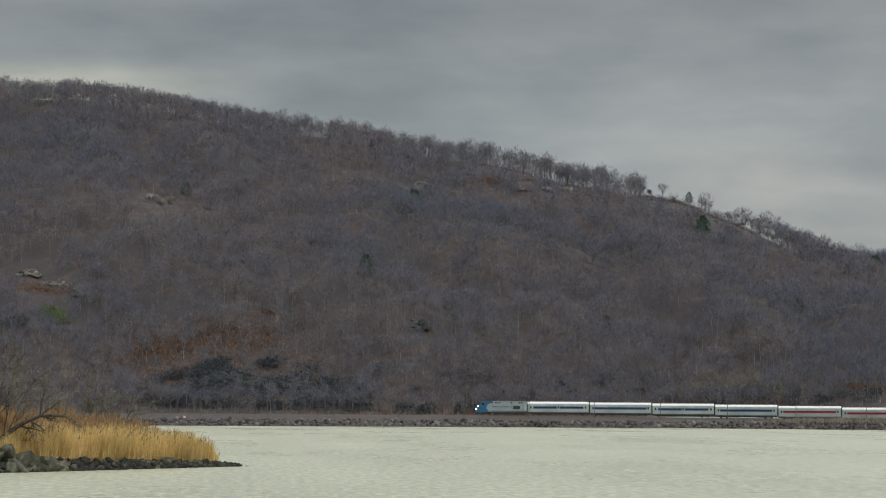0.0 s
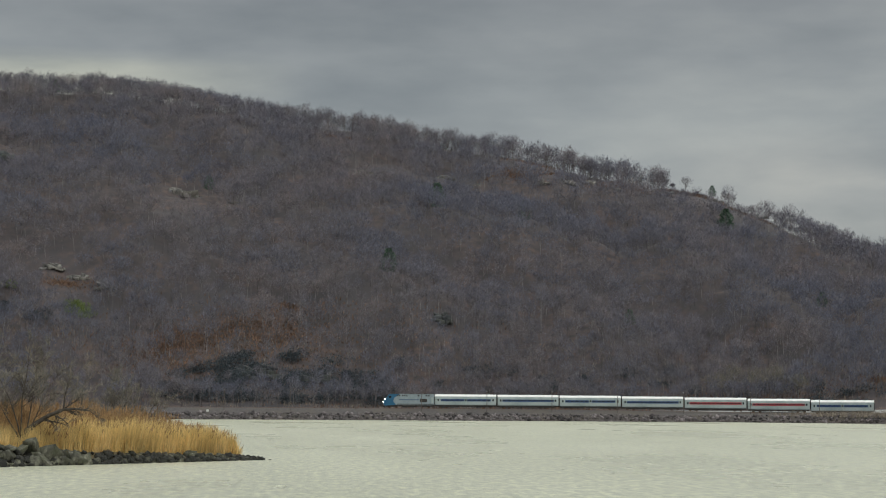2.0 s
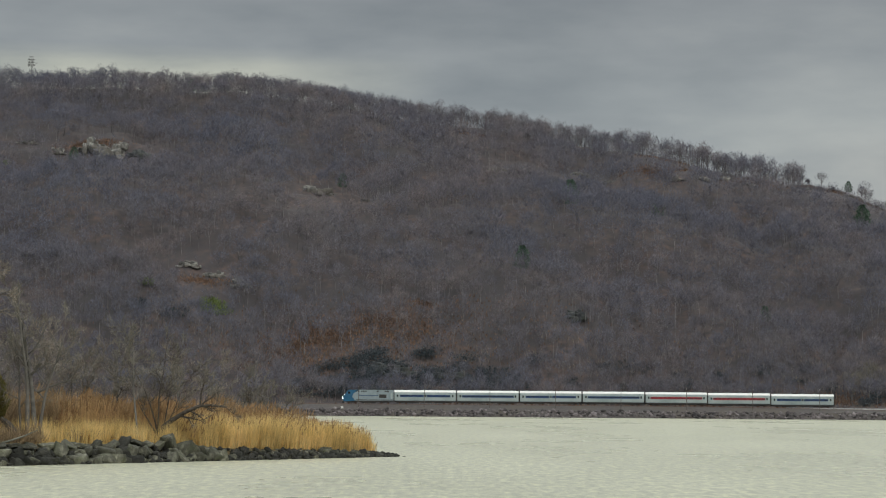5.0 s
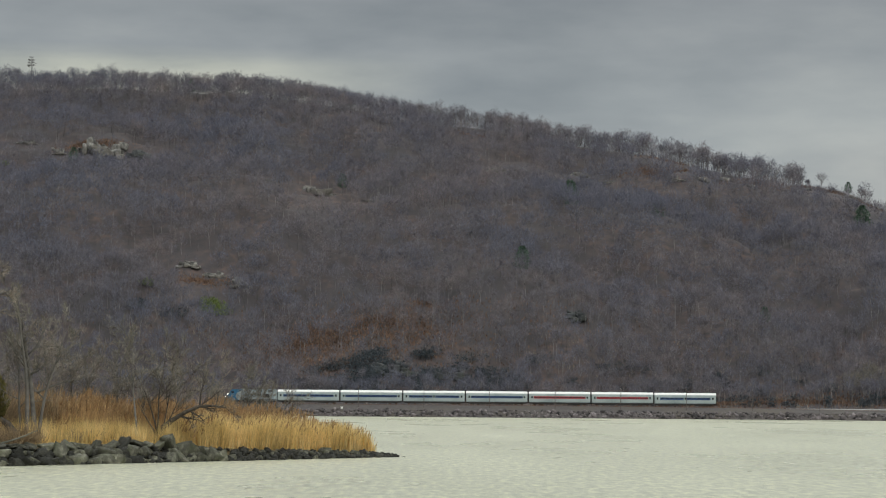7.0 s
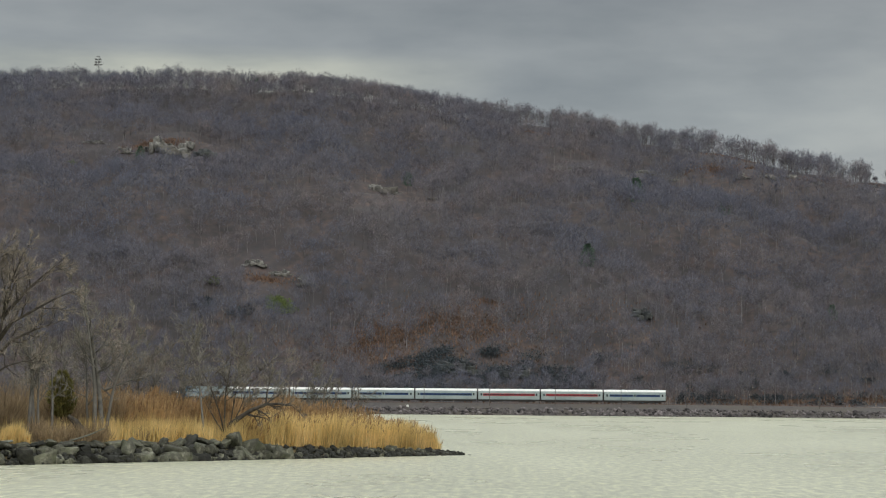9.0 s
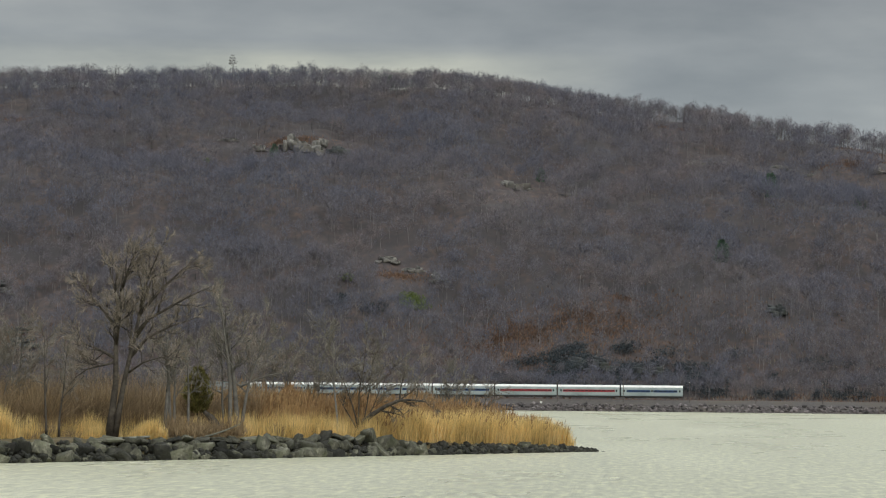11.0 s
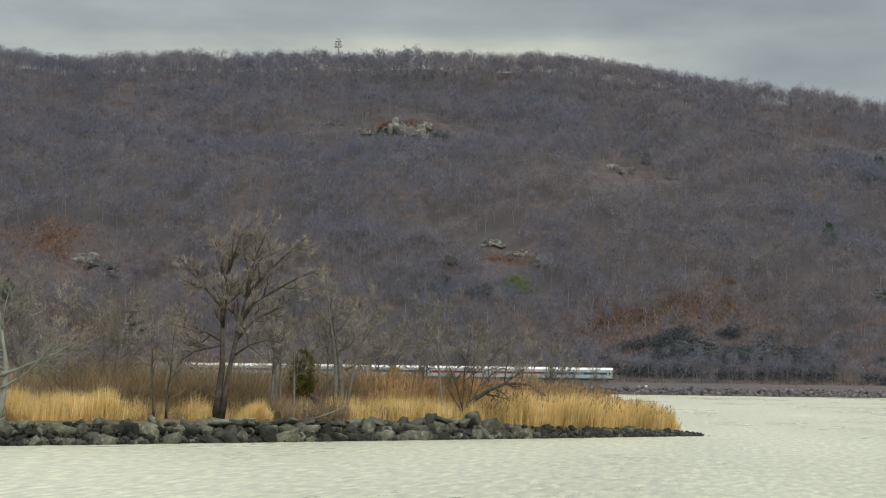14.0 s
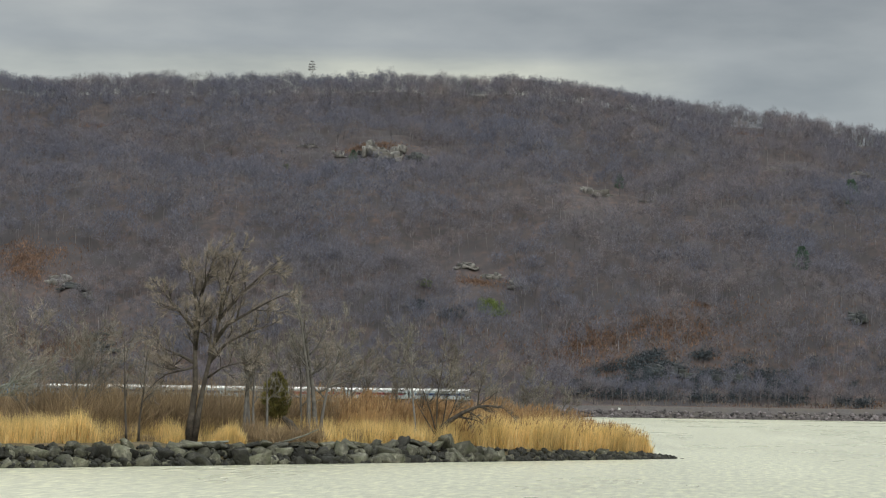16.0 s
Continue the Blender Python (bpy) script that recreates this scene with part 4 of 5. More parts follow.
    for seed, u, w, h, r, lean in ((103, 63.8, 4, 8.3, 0.11, 0.0), (104, 61.8, 5, 7.2, 0.10, 0.03), (105, 31.8, 4, 8.6, 0.12, -0.06)):
        g = Grower(seed)
        g.stem((0, 0, 0), (lean, 0, 1), h, r, 9, 1.8, level=1, low=0.4, spread=0.75, twigs=14, wander=0.035)
        g.finish("slender_tree", "thin leafless sapling with a straight dark stem", "tree", M_BARK_DARK if seed != 105 else M_BARK_GREY, M_TWIG_GREY, base_at(u, w))
    g = Grower(106)  # clump of grey stems
    for k, (dx, dy, h, r, lean) in enumerate(((-0.5, 0, 8.5, 0.17, -0.05), (-0.1, 0.3, 9.2, 0.2, 0.0), (0.3, -0.1, 7.0, 0.15, 0.05), (1.3, 0.4, 7.5, 0.14, 0.03))):
        g.stem((dx, dy, 0), (lean, 0, 1), h, r, 6, 2.2, level=2, low=0.42, spread=0.7, twigs=8, wander=0.04)
    g.finish("multi_stem_tree", "clump of grey leafless stems rising from brush", "tree", M_BARK_GREY, M_TWIG_GREY, base_at(49.4, 6))
    g = Grower(107)
    for dx, dy, h, r, lean in ((-0.35, 0, 12.0, 0.22, -0.03), (0.2, 0.3, 12.6, 0.24, 0.02), (0.6, -0.1, 9.5, 0.17, 0.06), (-1.0, 0.5, 8.0, 0.13, -0.06)):
        g.stem((dx, dy, 0), (lean, 0, 1), h, r, 7, 2.9, level=2, low=0.36, spread=0.8, twigs=9, wander=0.05)
    g.stem((0.4, 0, 4.2), (1.0, 0.0, 0.3), 4.6, 0.1, 6, 1.8, level=1, low=0.3, twigs=9, wander=0.08)
    g.finish("multi_stem_tree", "group of pale grey leafless trunks with spreading twigs", "tree", M_BARK_GREY, M_TWIG_GREY, base_at(42.3, 6))
    g = Grower(108)  # leaning tree
    g.stem((0, 0, 0), None, 0, 0.34, 7, 1.9, level=2, low=0.5, spread=0.8, twigs=8,
           points=[(-0.15, 0, 0), (-0.05, 0, 0.9), (0.35, 0, 1.6), (1.1, -0.1, 2.2), (2.2, -0.15, 2.9), (3.5, -0.2, 3.45), (4.6, -0.2, 3.5), (5.8, -0.3, 3.35)])
    g.stem((3.5, -0.2, 3.45), (0.1, 0, 1), 3.0, 0.08, 7, 1.4, level=1, low=0.2, spread=0.8, twigs=9, wander=0.1)
    for dx, lean, h, r in ((-0.2, -0.3, 7.6, 0.075), (-0.1, 0.02, 8.2, 0.085), (0.1, 0.3, 7.0, 0.07), (-0.3, -0.6, 6.2, 0.07), (0.3, 0.5, 6.0, 0.06)):
        g.stem((dx, 0, 1.0), (lean, 0.1 * math.sin(7 * dx), 1), h, r, 7, 2.4, level=2, low=0.25, spread=0.85, twigs=8, wander=0.08)
    g.finish("leaning_tree", "gnarled leafless tree with a dark trunk bent low over the reeds", "tree", M_BARK_DARK, M_TWIG_GREY, base_at(28.0, 5))


make_trees()


def make_background_trees():
    for k, (u, w, h) in enumerate(BACK_TREES):
        g = Grower(200 + k)
        for j in range(2 + k % 2):
            g.stem((g.r.normal(0, 0.5), g.r.normal(0, 0.5), 0), (g.r.normal(0, 0.12), g.r.normal(0, 0.1), 1), h * g.r.uniform(0.75, 1.0), 0.13, 8, h * 0.3, level=2, low=0.28, spread=0.85, twigs=8, wander=0.07)
        g.finish("marsh_tree", "grey leafless tree deep in the reed marsh", "tree", M_BARK_GREY, M_TWIG_GREY if k % 2 else M_TWIG_BROWN, base_at(u, w))


BACK_TREES = [(28.7, 14, 9.5), (27.4, 12, 10.3), (15.6, 12, 9.6), (8.5, 13, 7.4), (64.8, 14, 10.5), (62.4, 12, 9.8), (56.1, 16, 9.8), (34.8, 18, 9.2), (25.7, 19, 11.4), (64.3, 20, 10.8), (50.3, 16, 8.6), (9.3, 10, 6.6)]
make_background_trees()


def make_cedar():
    rng = np.random.RandomState(31)
    at = base_at(43.7, 9)
    th = thing("cedar_tree", "small olive-green evergreen cedar on a bare stem", "tree", at=pose(*at))
    part("trunk", Geo().tube([(0, 0, 0), (0.05, 0, 1.2), (0, 0.05, 2.6), (0, 0, 5.4)], [0.16, 0.13, 0.1, 0.03], 7), M_BARK_DARK, th)
    n = 5200
    z = rng.uniform(0, 1, n)
    rad = 1.05 * np.interp(z, [0, 0.12, 0.4, 0.75, 1], [0.35, 0.8, 1.0, 0.72, 0.12]) * rng.uniform(0.3, 1.0, n) ** 0.5
    a = rng.uniform(0, 6.28, n)
    rad *= 1 + 0.22 * np.sin(3 * a + 7 * z) + 0.12 * np.sin(5 * a - 11 * z)
    p = np.stack([rad * np.cos(a), rad * np.sin(a), 2.1 + z * 3.7], 1)
    way = np.stack([np.cos(a) * 0.7, np.sin(a) * 0.7, np.full(n, 0.7)], 1) + rng.normal(0, 0.3, (n, 3))
    way /= np.linalg.norm(way, axis=1, keepdims=True)
    v, t = slivers(p, way, rng.uniform(0.2, 0.45, n), rng.uniform(0.07, 0.14, n), rng)
    ob = new("crown", tri_mesh("crown", v, t, M_CEDAR))
    ob.parent = th
    log = thing("fallen_log", "dark rotten log leaning among the stems", "log", at=pose(*base_at(43.6, 7)))
    part("stump", Geo().tube([(-0.9, 0, 2.2), (-0.3, 0, 1.7), (0.3, 0, 0.9), (0.9, 0.1, 0.0)], [0.16, 0.3, 0.34, 0.3], 9), M_BARK_DARK, log)
    drift = thing("driftwood", "bleached driftwood branch lying on the rocks", "branch", at=pose(*base_at(48.0, 2.2)))
    part("branch", Geo().tube([(-1.6, 0, 0.1), (-0.4, 0.1, 0.35), (0.8, 0, 0.75), (2.0, 0.1, 1.3)], [0.08, 0.08, 0.06, 0.03], 6), M_BARK_PALE, drift)
    plank = thing("driftwood", "long bleached driftwood log lying on the rocks", "branch", at=pose(*base_at(58.0, 1.6)))
    part("branch", Geo().tube([tuple(v) for v in [(-2.6 * 0.588, -2.6 * 0.809, 0.32), (0, 0, 0.3), (2.4 * 0.588, 2.4 * 0.809, 0.42)]], [0.1, 0.12, 0.09], 6), M_BARK_PALE, plank)


make_cedar()


def make_brush():
    rng = np.random.RandomState(33)
    S, W, L, K = [], [], [], []

    def clumps(n, u0, u1, w0, w1, h, stalks):
        for _ in range(n):
            u, w = rng.uniform(u0, u1), rng.uniform(w0, w1)
            c = np.array(base_at(u, w))
            hh = h * rng.uniform(0.4, 1.1)
            d = np.stack([rng.normal(0, 0.38, stalks), rng.normal(0, 0.38, stalks), np.ones(stalks)], 1)
            d /= np.linalg.norm(d, axis=1, keepdims=True)
            s = c + d * (rng.uniform(0, 0.65, (stalks, 1)) * hh) + rng.normal(0, 0.35, (stalks, 3)) * np.array([1, 1, 0.2])
            S.append(s), W.append(d + rng.normal(0, 0.25, (stalks, 3)))
            L.append(rng.uniform(0.35, 0.6, stalks) * hh), K.append(rng.uniform(0.03, 0.065, stalks))

    clumps(200, 34, 66, 9, 18, 5.2, 150)
    clumps(260, 54, 118, 9, 28, 5.2, 150)
    clumps(60, 14, 40, 12, 20, 4.3, 120)
    clumps(26, 44, 52, 2.5, 6, 2.1, 110)
    clumps(14, 60, 80, 5, 9, 2.0, 110)
    clumps(40, 80, 116, 3, 9, 2.8, 110)
    clumps(10, 36, 40, 3.5, 6, 1.5, 110)
    w = np.concatenate(W)
    w /= np.linalg.norm(w, axis=1, keepdims=True)
    v, t = slivers(np.concatenate(S), w, np.concatenate(L), np.concatenate(K), rng)
    ob = new("brush", tri_mesh("brush", v, t, M_BRUSH))
    tagged(ob, "tangled reddish-brown leafless brush across the marsh", "brush", kind="stuff")


make_brush()


# ---- along the railway ----
def make_poles():
    first = None
    for k in range(14):
        x = -86.6 + 26.9 * k
        if first is None:
            first = thing("line_pole", "thin dark wooden line pole beside the railway", "pole", "line poles")
            part("pole", Geo().tube([(0, 0, -0.6), (0, 0, 4.5), (0.03, 0, 9.0)], [0.15, 0.13, 0.1], 7), M_POLE, first)
            part("crossarm", Geo().box(-0.06, 0.06, -0.9, 0.9, 8.3, 8.42, 0.02), M_POLE, first)
            for y in (-0.75, -0.35, 0.35, 0.75):
                part("insulator", Geo().disc_cyl((0, y, 8.5), 0.05, 0.08, "z", 8), M_WHITE, first)
            ob = first
        else:
            ob = copy_thing(first, home)
        ob.matrix_basis = pose(x, float(track_y(x)) - 8.2, 3.6)
    box = thing("equipment_box", "small white cabinet standing on the railway bank", "cabinet", at=pose(-39.4, 926.0, 3.1) @ Matrix.Diagonal((0.65, 0.65, 0.7, 1)))
    part("cabinet_body", Geo().box(-0.7, 0.7, -0.35, 0.35, 0, 1.1, 0.06), M_WHITE, box)
    part("cabinet_lid", Geo().box(-0.8, 0.8, -0.42, 0.42, 1.1, 1.22, 0.03), M_WHITE, box)
    part("plinth", Geo().box(-0.6, 0.6, -0.3, 0.3, -0.5, 0.0), M_BALLAST, box)


make_poles()


# ---- things on the hill ----
def outcrop(x, y, wide, tall, n, material, label, seed, rows=3):
    """A rock ledge: courses of split blocks stepping back into the slope."""
    rng = np.random.RandomState(seed)
    th = thing("rock_outcrop", label, "rock", "rock outcrops on the hill", at=pose(x, y, float(hill(x, y))))
    for row in range(rows):
        at = -wide / 2 * (1 - 0.2 * row) + rng.uniform(0, 0.1) * wide
        while at < wide / 2 * (1 - 0.25 * row):
            bw = wide / n * rng.uniform(0.3, 1.5)
            bh = tall * rng.uniform(0.2, 0.66) * (1.1 - 1.6 * (at / wide) ** 2)
            dx, dy = at + bw / 2, row * tall * 0.55 + rng.normal(0, 0.22) * tall
            v, t = block_template(rng)
            a = rng.normal(0.0, 0.22)
            v = v * np.array([bw * 0.56, max(1.2, tall * 0.5), bh * 0.62])
            v = np.stack([v[:, 0] * math.cos(a) - v[:, 1] * math.sin(a), v[:, 0] * math.sin(a) + v[:, 1] * math.cos(a), v[:, 2] + v[:, 0] * rng.normal(-0.1, 0.12)], 1)
            v = v + np.array([dx, dy, 0.35 * float(hill(x + dx, y) - hill(x, y)) + float(hill(x, y + dy) - hill(x, y)) + bh * 0.3])
            ob = new("rock", tri_mesh("rock", v, t, material))
            ob.parent = th
            at += bw * rng.uniform(0.8, 1.5)


GREY_ROCK, DARK_ROCK = "pale grey bare rock ledge on the wooded slope", "dark rock face at the foot of the slope, shade in its colour"
for k, (x, y, w, h, n) in enumerate(((-67, 1184, 17, 5.4, 5), (-58, 1182, 8, 2.0, 3), (-188, 1214, 16, 8.0, 6), (-176, 1218, 9, 6.5, 3), (-183, 1205, 6, 4.2, 2), (-210, 1228, 12, 2.6, 5), (-228, 1237, 12, 1.6, 5),
                                     (-318, 1058, 16, 3.6, 5), (-298, 1044, 8, 2.4, 3), (-120, 1071, 12, 2.6, 6), (-107, 1067, 12, 2.2, 6), (-94, 1060, 9, 2.6, 4), (31, 1262, 12, 3.0, 5), (43, 1257, 10, 2.5, 4), (79, 1279, 12, 3.0, 5),
                                     (5, 1294, 10, 2.2, 4), (113, 1232, 9, 4.4, 4), (160, 1275, 12, 2.6, 5), (194, 1287, 10, 1.8, 3), (232, 1281, 12, 1.8, 4), (254, 1273, 12, 1.8, 3), (130, 1252, 9, 2.6, 3), (62, 1236, 8, 2.2, 3),
                                     (95, 1266, 9, 2.4, 4), (145, 1262, 10, 2.6, 4), (172, 1258, 9, 2.2, 4), (205, 1272, 10, 2.0, 4), (-90, 1186, 8, 1.2, 4), (-38, 1172, 8, 1.2, 3), (-140, 1196, 8, 1.4, 3))):
    outcrop(x, y, w, h, n, M_LEDGE, GREY_ROCK, 300 + k)
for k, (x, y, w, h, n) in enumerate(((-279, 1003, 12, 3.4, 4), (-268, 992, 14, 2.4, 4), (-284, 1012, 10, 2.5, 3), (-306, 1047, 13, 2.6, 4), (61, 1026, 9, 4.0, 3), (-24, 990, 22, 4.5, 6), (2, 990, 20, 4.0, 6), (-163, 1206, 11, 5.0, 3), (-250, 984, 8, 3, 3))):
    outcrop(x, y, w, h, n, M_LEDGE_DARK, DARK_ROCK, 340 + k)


def make_pines():
    rng = np.random.RandomState(61)

    def pine(tall, wide, n, bare, name, label, material=M_PINE):
        th = thing(name, label, "tree", "evergreens on the hill")
        part("trunk", Geo().tube([(0, 0, -0.5), (0.1, 0, tall * 0.5), (0, 0, tall)], [0.25, 0.18, 0.04], 6), M_BARK_FAR, th)
        tiers = rng.uniform(bare, 1.0, n)
        if bare > 0.6:
            tiers = np.round(tiers * 14) / 14 + rng.normal(0, 0.006, n)
        a = rng.uniform(0, 6.28, n)
        reach = wide * np.interp((tiers - bare) / (1 - bare), [0, 0.25, 0.6, 1], [0.55, 1.0, 0.8, 0.2]) * rng.uniform(0.2, 1, n) ** 0.5 * (1 + 0.3 * np.sin(3 * a + tiers * 23))
        p = np.stack([reach * np.cos(a), reach * np.sin(a), tiers * tall - reach * 0.12], 1)
        way = np.stack([np.cos(a), np.sin(a), np.full(n, 0.25)], 1) + rng.normal(0, 0.4, (n, 3))
        way /= np.linalg.norm(way, axis=1, keepdims=True)
        v, t = slivers(p, way, rng.uniform(0.6, 1.5, n), rng.uniform(0.25, 0.5, n), rng)
        ob = new("crown", tri_mesh("crown", v, t, material))
        ob.parent = th
        return th

    one = pine(17, 4.2, 1500, 0.3, "pine_tree", "dark green pine standing among leafless trees")
    spots = [(68, 1176, 1.05), (225, 1200, 1.0), (39, 1066, 0.9), (116, 1192, 0.9), (310, 1230, 0.8), (233, 1284, 0.5), (312, 1172, 1.1), (-51, 1178, 0.6), (150, 1040, 0.6), (-338, 1010, 0.8), (-196, 1202, 0.6), (-208, 1199, 0.5), (245, 1060, 0.6), (-150, 1352, 0.6)]
    for k, (x, y, s) in enumerate(spots):
        ob = one if k == 0 else copy_thing(one, home)
        ob.matrix_basis = pose(x, y, float(hill(x, y)), 0, 0, 47 * k) @ Matrix.Diagonal((s, s, s, 1))
    lone = pine(22, 2.4, 200, 0.74, "pine_tree", "tall sparse pine rising above the ridge line", M_BARK_FAR)
    lone.matrix_basis = pose(-249.5, 1366, float(hill(-249.5, 1366)) - 2)

    def shrub(x, y, wide, tall, n, material, label):
        c = rng.normal(0, 1, (n, 3))
        c /= np.linalg.norm(c, axis=1, keepdims=True)
        k = rng.randint(0, 7, n)
        hubs = np.stack([rng.uniform(-wide, wide, 7) * 0.6, rng.uniform(-2, 2, 7), rng.uniform(0.3, 0.6, 7) * tall], 1)
        p = hubs[k] + c * rng.uniform(0.4, 1, (n, 1)) * np.array([wide * 0.4, wide * 0.3, tall * 0.45])
        p[:, 2] = np.maximum(p[:, 2], 0.1)
        v, t = slivers(p, c, rng.uniform(0.4, 1.0, n), rng.uniform(0.3, 0.6, n), rng)
        th = thing("evergreen_shrub", label, "shrub", "shrubs on the hill", at=pose(x, y, float(hill(x, y))))
        part("stem", Geo().tube([(0, 0, -0.3), (0.3, 0, tall * 0.5)], [0.12, 0.05], 5), M_BARK_FAR, th)
        ob = new("foliage", tri_mesh("foliage", v, t, material))
        ob.parent = th

    shrub(-104, 1040, 7.5, 8.5, 2200, M_MOSSY, "yellow-green laurel thicket below a rock ledge")
    shrub(-99, 1036, 4.5, 5.0, 800, M_MOSSY, "yellow-green laurel thicket below a rock ledge")
    shrub(-137, 1058, 4.5, 4.0, 700, M_MOSSY, "low yellow-green laurel thicket on the slope")
    shrub(-233, 1205, 3.5, 2.5, 300, M_MOSSY, "low yellow-green laurel thicket on the slope")
    for k in range(110):
        x, y = -12 + 50 * rng.uniform(-1, 1), rng.uniform(966, 1006)
        if ((x + 12) / 52) ** 2 + ((y - 966) / 42) ** 2 < 1:
            shrub(x, y, rng.uniform(5, 9), rng.uniform(3.5, 6.5), 420, M_THICKET, "dark evergreen thicket at the foot of the slope")
    for k in range(80):
        x = rng.uniform(40, 300)
        y = float(hill_foot(x)) + rng.uniform(2, 46)
        shrub(x, y, rng.uniform(3, 8), rng.uniform(2.5, 5.5), 260, M_THICKET, "dark low evergreen thicket beside the railway")
    for x, y, w, h in ((-120, 1022, 8, 6), (-138, 1028, 7, 5), (120, 985, 6, 5), (-330, 1000, 8, 6)):
        shrub(x, y, w, h, 900, M_THICKET, "dark evergreen thicket on the slope")


make_pines()


def make_ridge_trees():
    for k, (az, h) in enumerate(((9.15, 7), (9.3, 4.5), (9.62, 10.5), (9.9, 3), (10.62, 8.5), (10.78, 9), (11.27, 7.5), (11.7, 9), (11.85, 9.5), (12.05, 7), (12.25, 5.5), (12.4, 6), (12.5, 7))):
        rng = np.random.RandomState(400 + k)
        y = 1370 - 0.45 * 200
        for _ in range(5):
            x = y * math.tan(radians(az))
            y = 1370 - 0.45 * (x - 50) - 4
        th = thing("ridge_tree", "lone leafless tree on the open rocky ridge", "tree", "trees on the open ridge", at=pose(x, y, float(hill(x, y)) - 0.3))
        wood, tw = bare_tree(rng, h, h * 0.42, 420, 0.1, limbs=10, trunk=0.26, low=0.3, subs=7, reach=0.5)
        for name, (v, t), m in (("trunk", wood, M_BARK_FAR), ("crown", tw, M_TWIG_FAR)):
            ob = new(name, tri_mesh(name, v, t, m))
            ob.parent = th


make_ridge_trees()


def make_pale_grove():
    for k, (x, up, h) in enumerate(((176, 20, 14), (184, 26, 16), (193, 22, 17), (202, 26, 16), (210, 20, 14))):
        rng = np.random.RandomState(430 + k)
        y = float(hill_foot(x)) + up
        th = thing("grove_tree", "pale grey leafless tree with a broad crown beside the railway", "tree", "pale trees at the foot of the hill", at=pose(x, y, float(hill(x, y)) - 0.3))
        wood, tw = bare_tree(rng, h, h * 0.4, 800, 0.13, limbs=10, trunk=0.25, low=0.3, subs=6)
        for name, (v, t), m in (("trunk", wood, M_BARK_GREY), ("crown", tw, M_TWIG_GREY)):
            ob = new(name, tri_mesh(name, v, t, m))
            ob.parent = th


make_pale_grove()


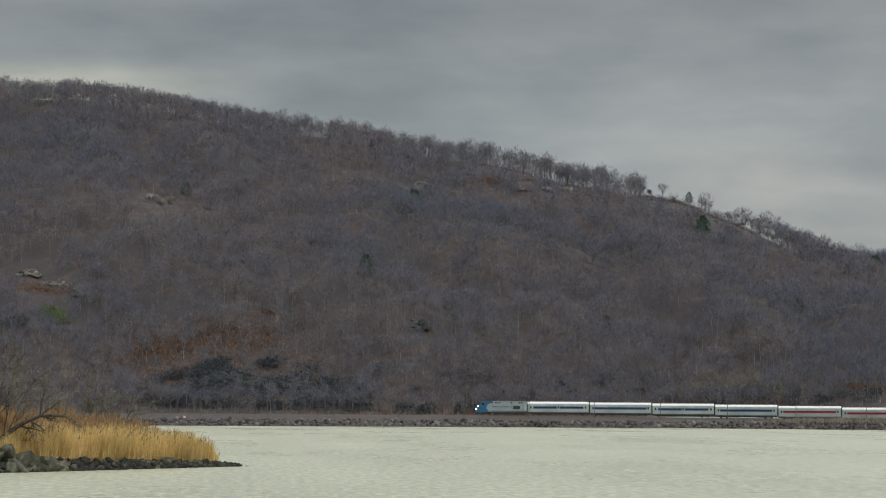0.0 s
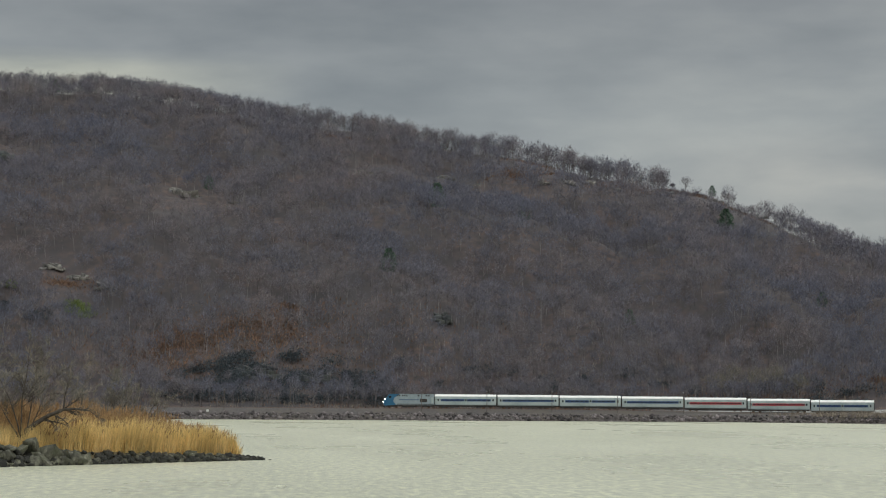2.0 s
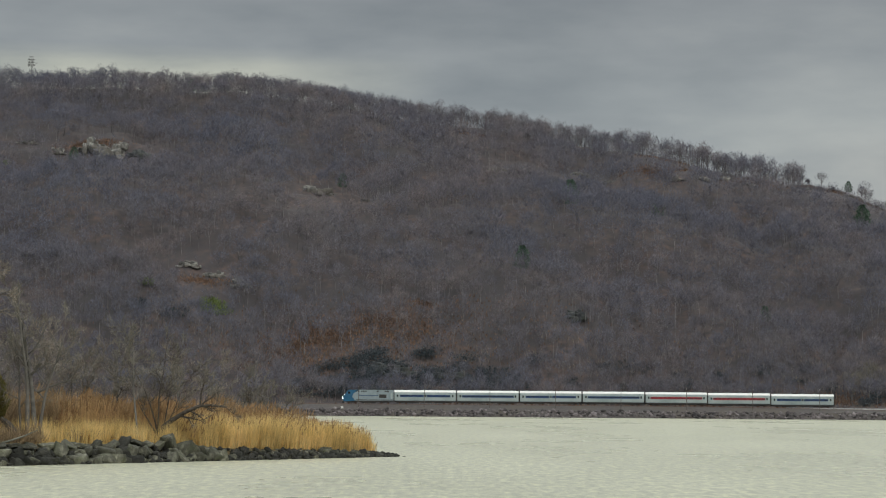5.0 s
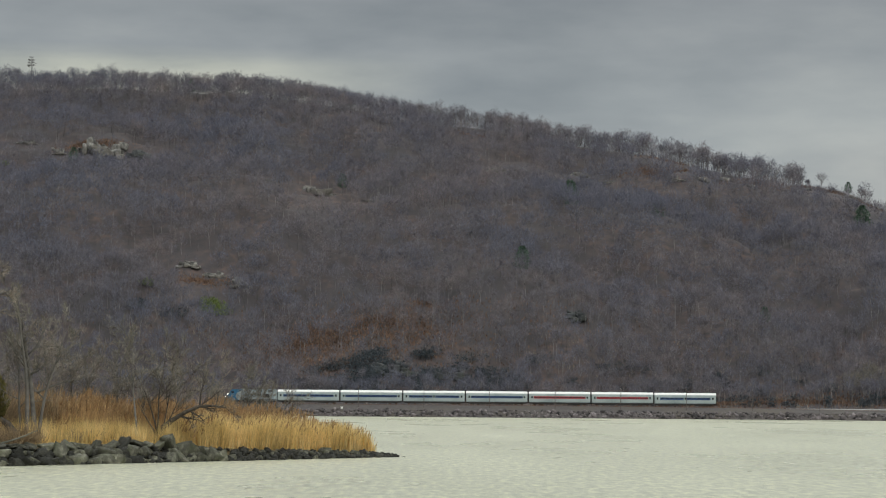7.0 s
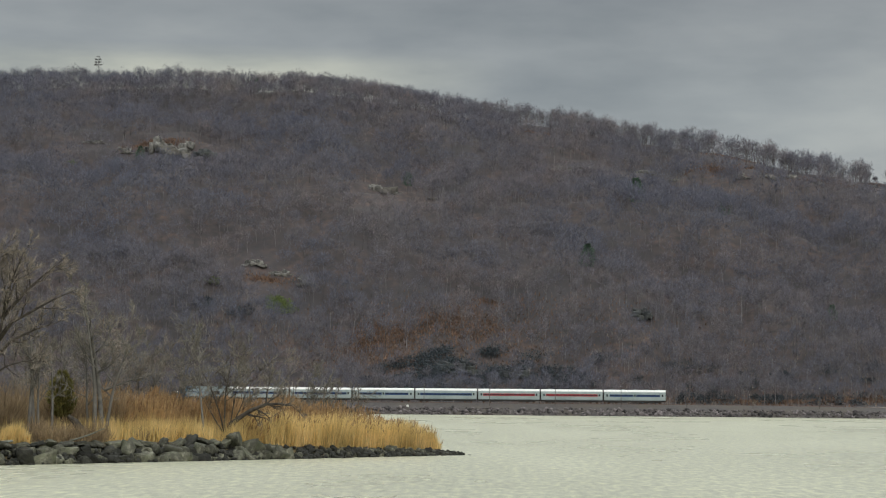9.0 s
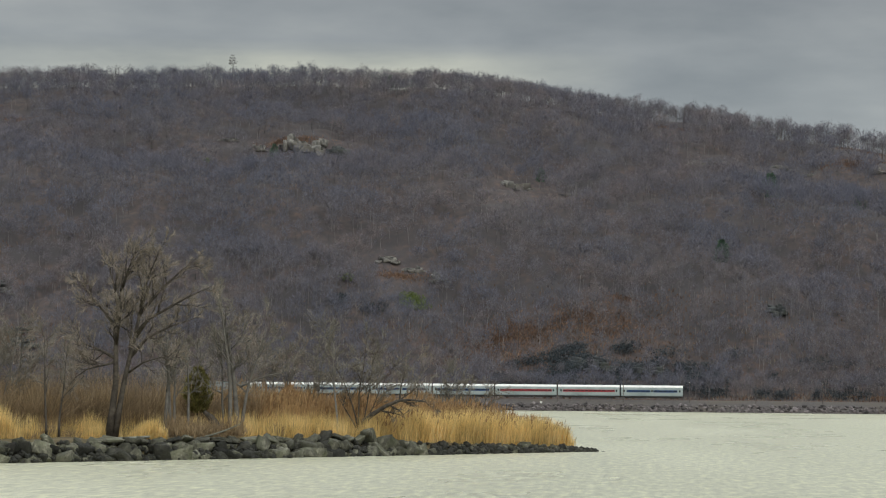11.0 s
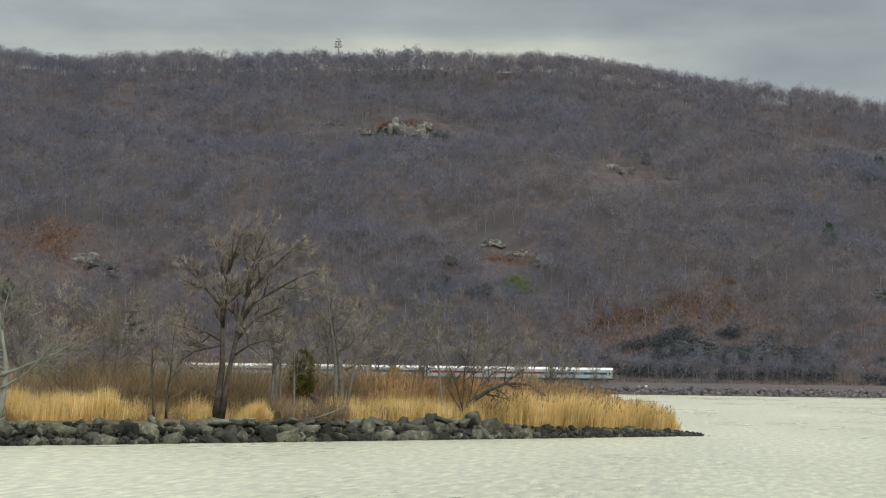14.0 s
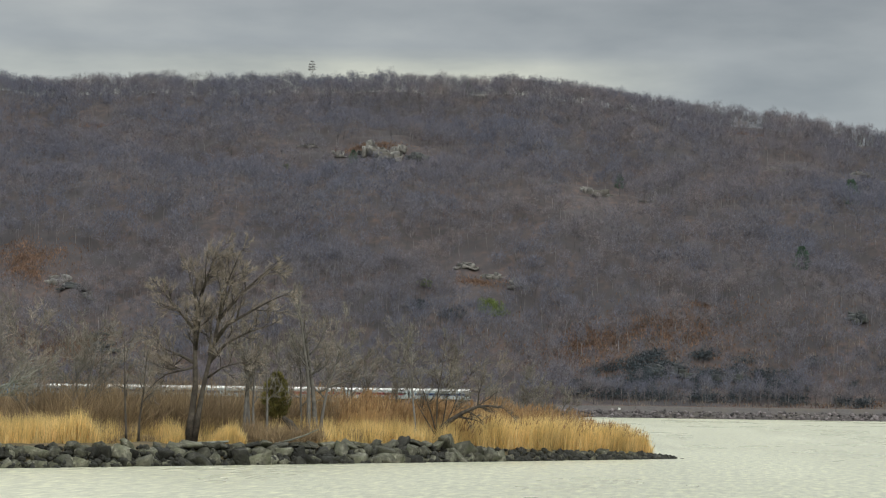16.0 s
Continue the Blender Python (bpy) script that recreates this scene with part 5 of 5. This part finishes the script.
def make_hill_grass():
    """Rust-coloured dry grass in the clearings."""
    rng = np.random.RandomState(71)
    P = []
    for x, y, rx, ry, n in ((-20, 1030, 70, 20, 2400), (-300, 1005, 60, 26, 3500), (-338, 1074, 30, 18, 3600), (-290, 1005, 16, 14, 1500), (-195, 1232, 22, 4, 900), (-363, 1288, 11, 4, 700), (132, 1325, 16, 4, 700), (20, 1347, 14, 4, 500), (226, 1288, 30, 8, 1800),
                            (258, 1275, 22, 8, 1500), (-112, 1062, 18, 4, 700), (-250, 985, 30, 8, 1800), (-3, 1046, 18, 7, 900), (-51, 1024, 16, 8, 900), (-68, 1008, 10, 9, 800), (110, 966, 26, 5, 900), (180, 1300, 20, 4, 600), (250, 975, 18, 6, 700), (120, 1278, 22, 14, 1600), (175, 1275, 30, 14, 1500), (-60, 1016, 30, 12, 1800), (70, 1090, 6, 3, 500), (150, 962, 150, 14, 4500), (-40, 1000, 70, 26, 3500), (-20, 1020, 120, 26, 3000), (-188, 1228, 14, 5, 700), (-330, 1056, 30, 14, 1800), (-279, 986, 22, 5, 900)):
        r, a = np.abs(rng.normal(0, 0.55, n)), rng.uniform(0, 6.28, n)
        px, py = x + rx * r * np.cos(a), y + ry * r * np.sin(a)
        P.append(np.stack([px, py, hill(px, py) - 0.05], 1))
    P = np.concatenate(P)
    ways = np.stack([rng.normal(0, 0.3, len(P)), rng.normal(0, 0.3, len(P)), np.ones(len(P))], 1)
    v, t = slivers(P, ways, rng.uniform(0.6, 1.5, len(P)), rng.uniform(0.3, 0.8, len(P)), rng)
    ob = new("hill_grass", tri_mesh("hill_grass", v, t, M_GRASS))
    tagged(ob, "rust-brown dry grass in clearings on the hill", "grass", kind="stuff")


make_hill_grass()


def make_bank_brush():
    """Low brush on the point of land by the bend, and along the foot of the hill."""
    rng = np.random.RandomState(81)
    n = 26000
    x = np.concatenate([rng.normal(222, 13, 3000), rng.uniform(-360, 340, n - 3000)])
    y = np.concatenate([shore_y(x[:3000]) + rng.uniform(3, 16, 3000), hill_foot(x[3000:]) + rng.uniform(-3, 70, n - 3000)])
    patchy = (np.arange(n) < 3000) | (lumps(x, y, 16, 91) + rng.normal(0, 0.4, n) > 0.1)
    x, y = x[patchy], y[patchy]
    n = len(x)
    z = np.where(np.arange(n) < 3000, 2.4, np.maximum(4.4, hill(x, y)) - 0.2)
    ways = np.stack([rng.normal(0, 0.35, n), rng.normal(0, 0.35, n), np.ones(n)], 1)
    v, t = slivers(np.stack([x, y, z], 1), ways, rng.uniform(1.0, 3.4, n), rng.uniform(0.1, 0.26, n), rng)
    ob = new("bank_brush", tri_mesh("bank_brush", v, t, M_TWIG_BROWN))
    tagged(ob, "low brown brush beside the railway line", "brush", kind="stuff")


make_bank_brush()


# ---- the train's run ----
def motions():
    xs = np.linspace(-700, 700, 2801)
    ys = track_y(xs)
    run = np.concatenate([[0], np.cumsum(np.hypot(np.diff(xs), np.diff(ys)))])
    nose = float(np.interp(80.6, xs, run))
    speed = 24.05
    offset = 10.5
    for k, car in enumerate([locomotive, *COACHES]):
        rows = []
        for t in range(17):
            x = float(np.interp(nose - speed * t + offset, run, xs))
            slope = (track_y(x + 1) - track_y(x - 1)) / 2
            rows.append((float(t), pose(x, float(track_y(x)), float(track_z(x)), 0, 0, math.degrees(math.atan(slope)))))
        walk(car, rows)
        offset += (10.5 + 13.05) if k == 0 else 25.95


motions()
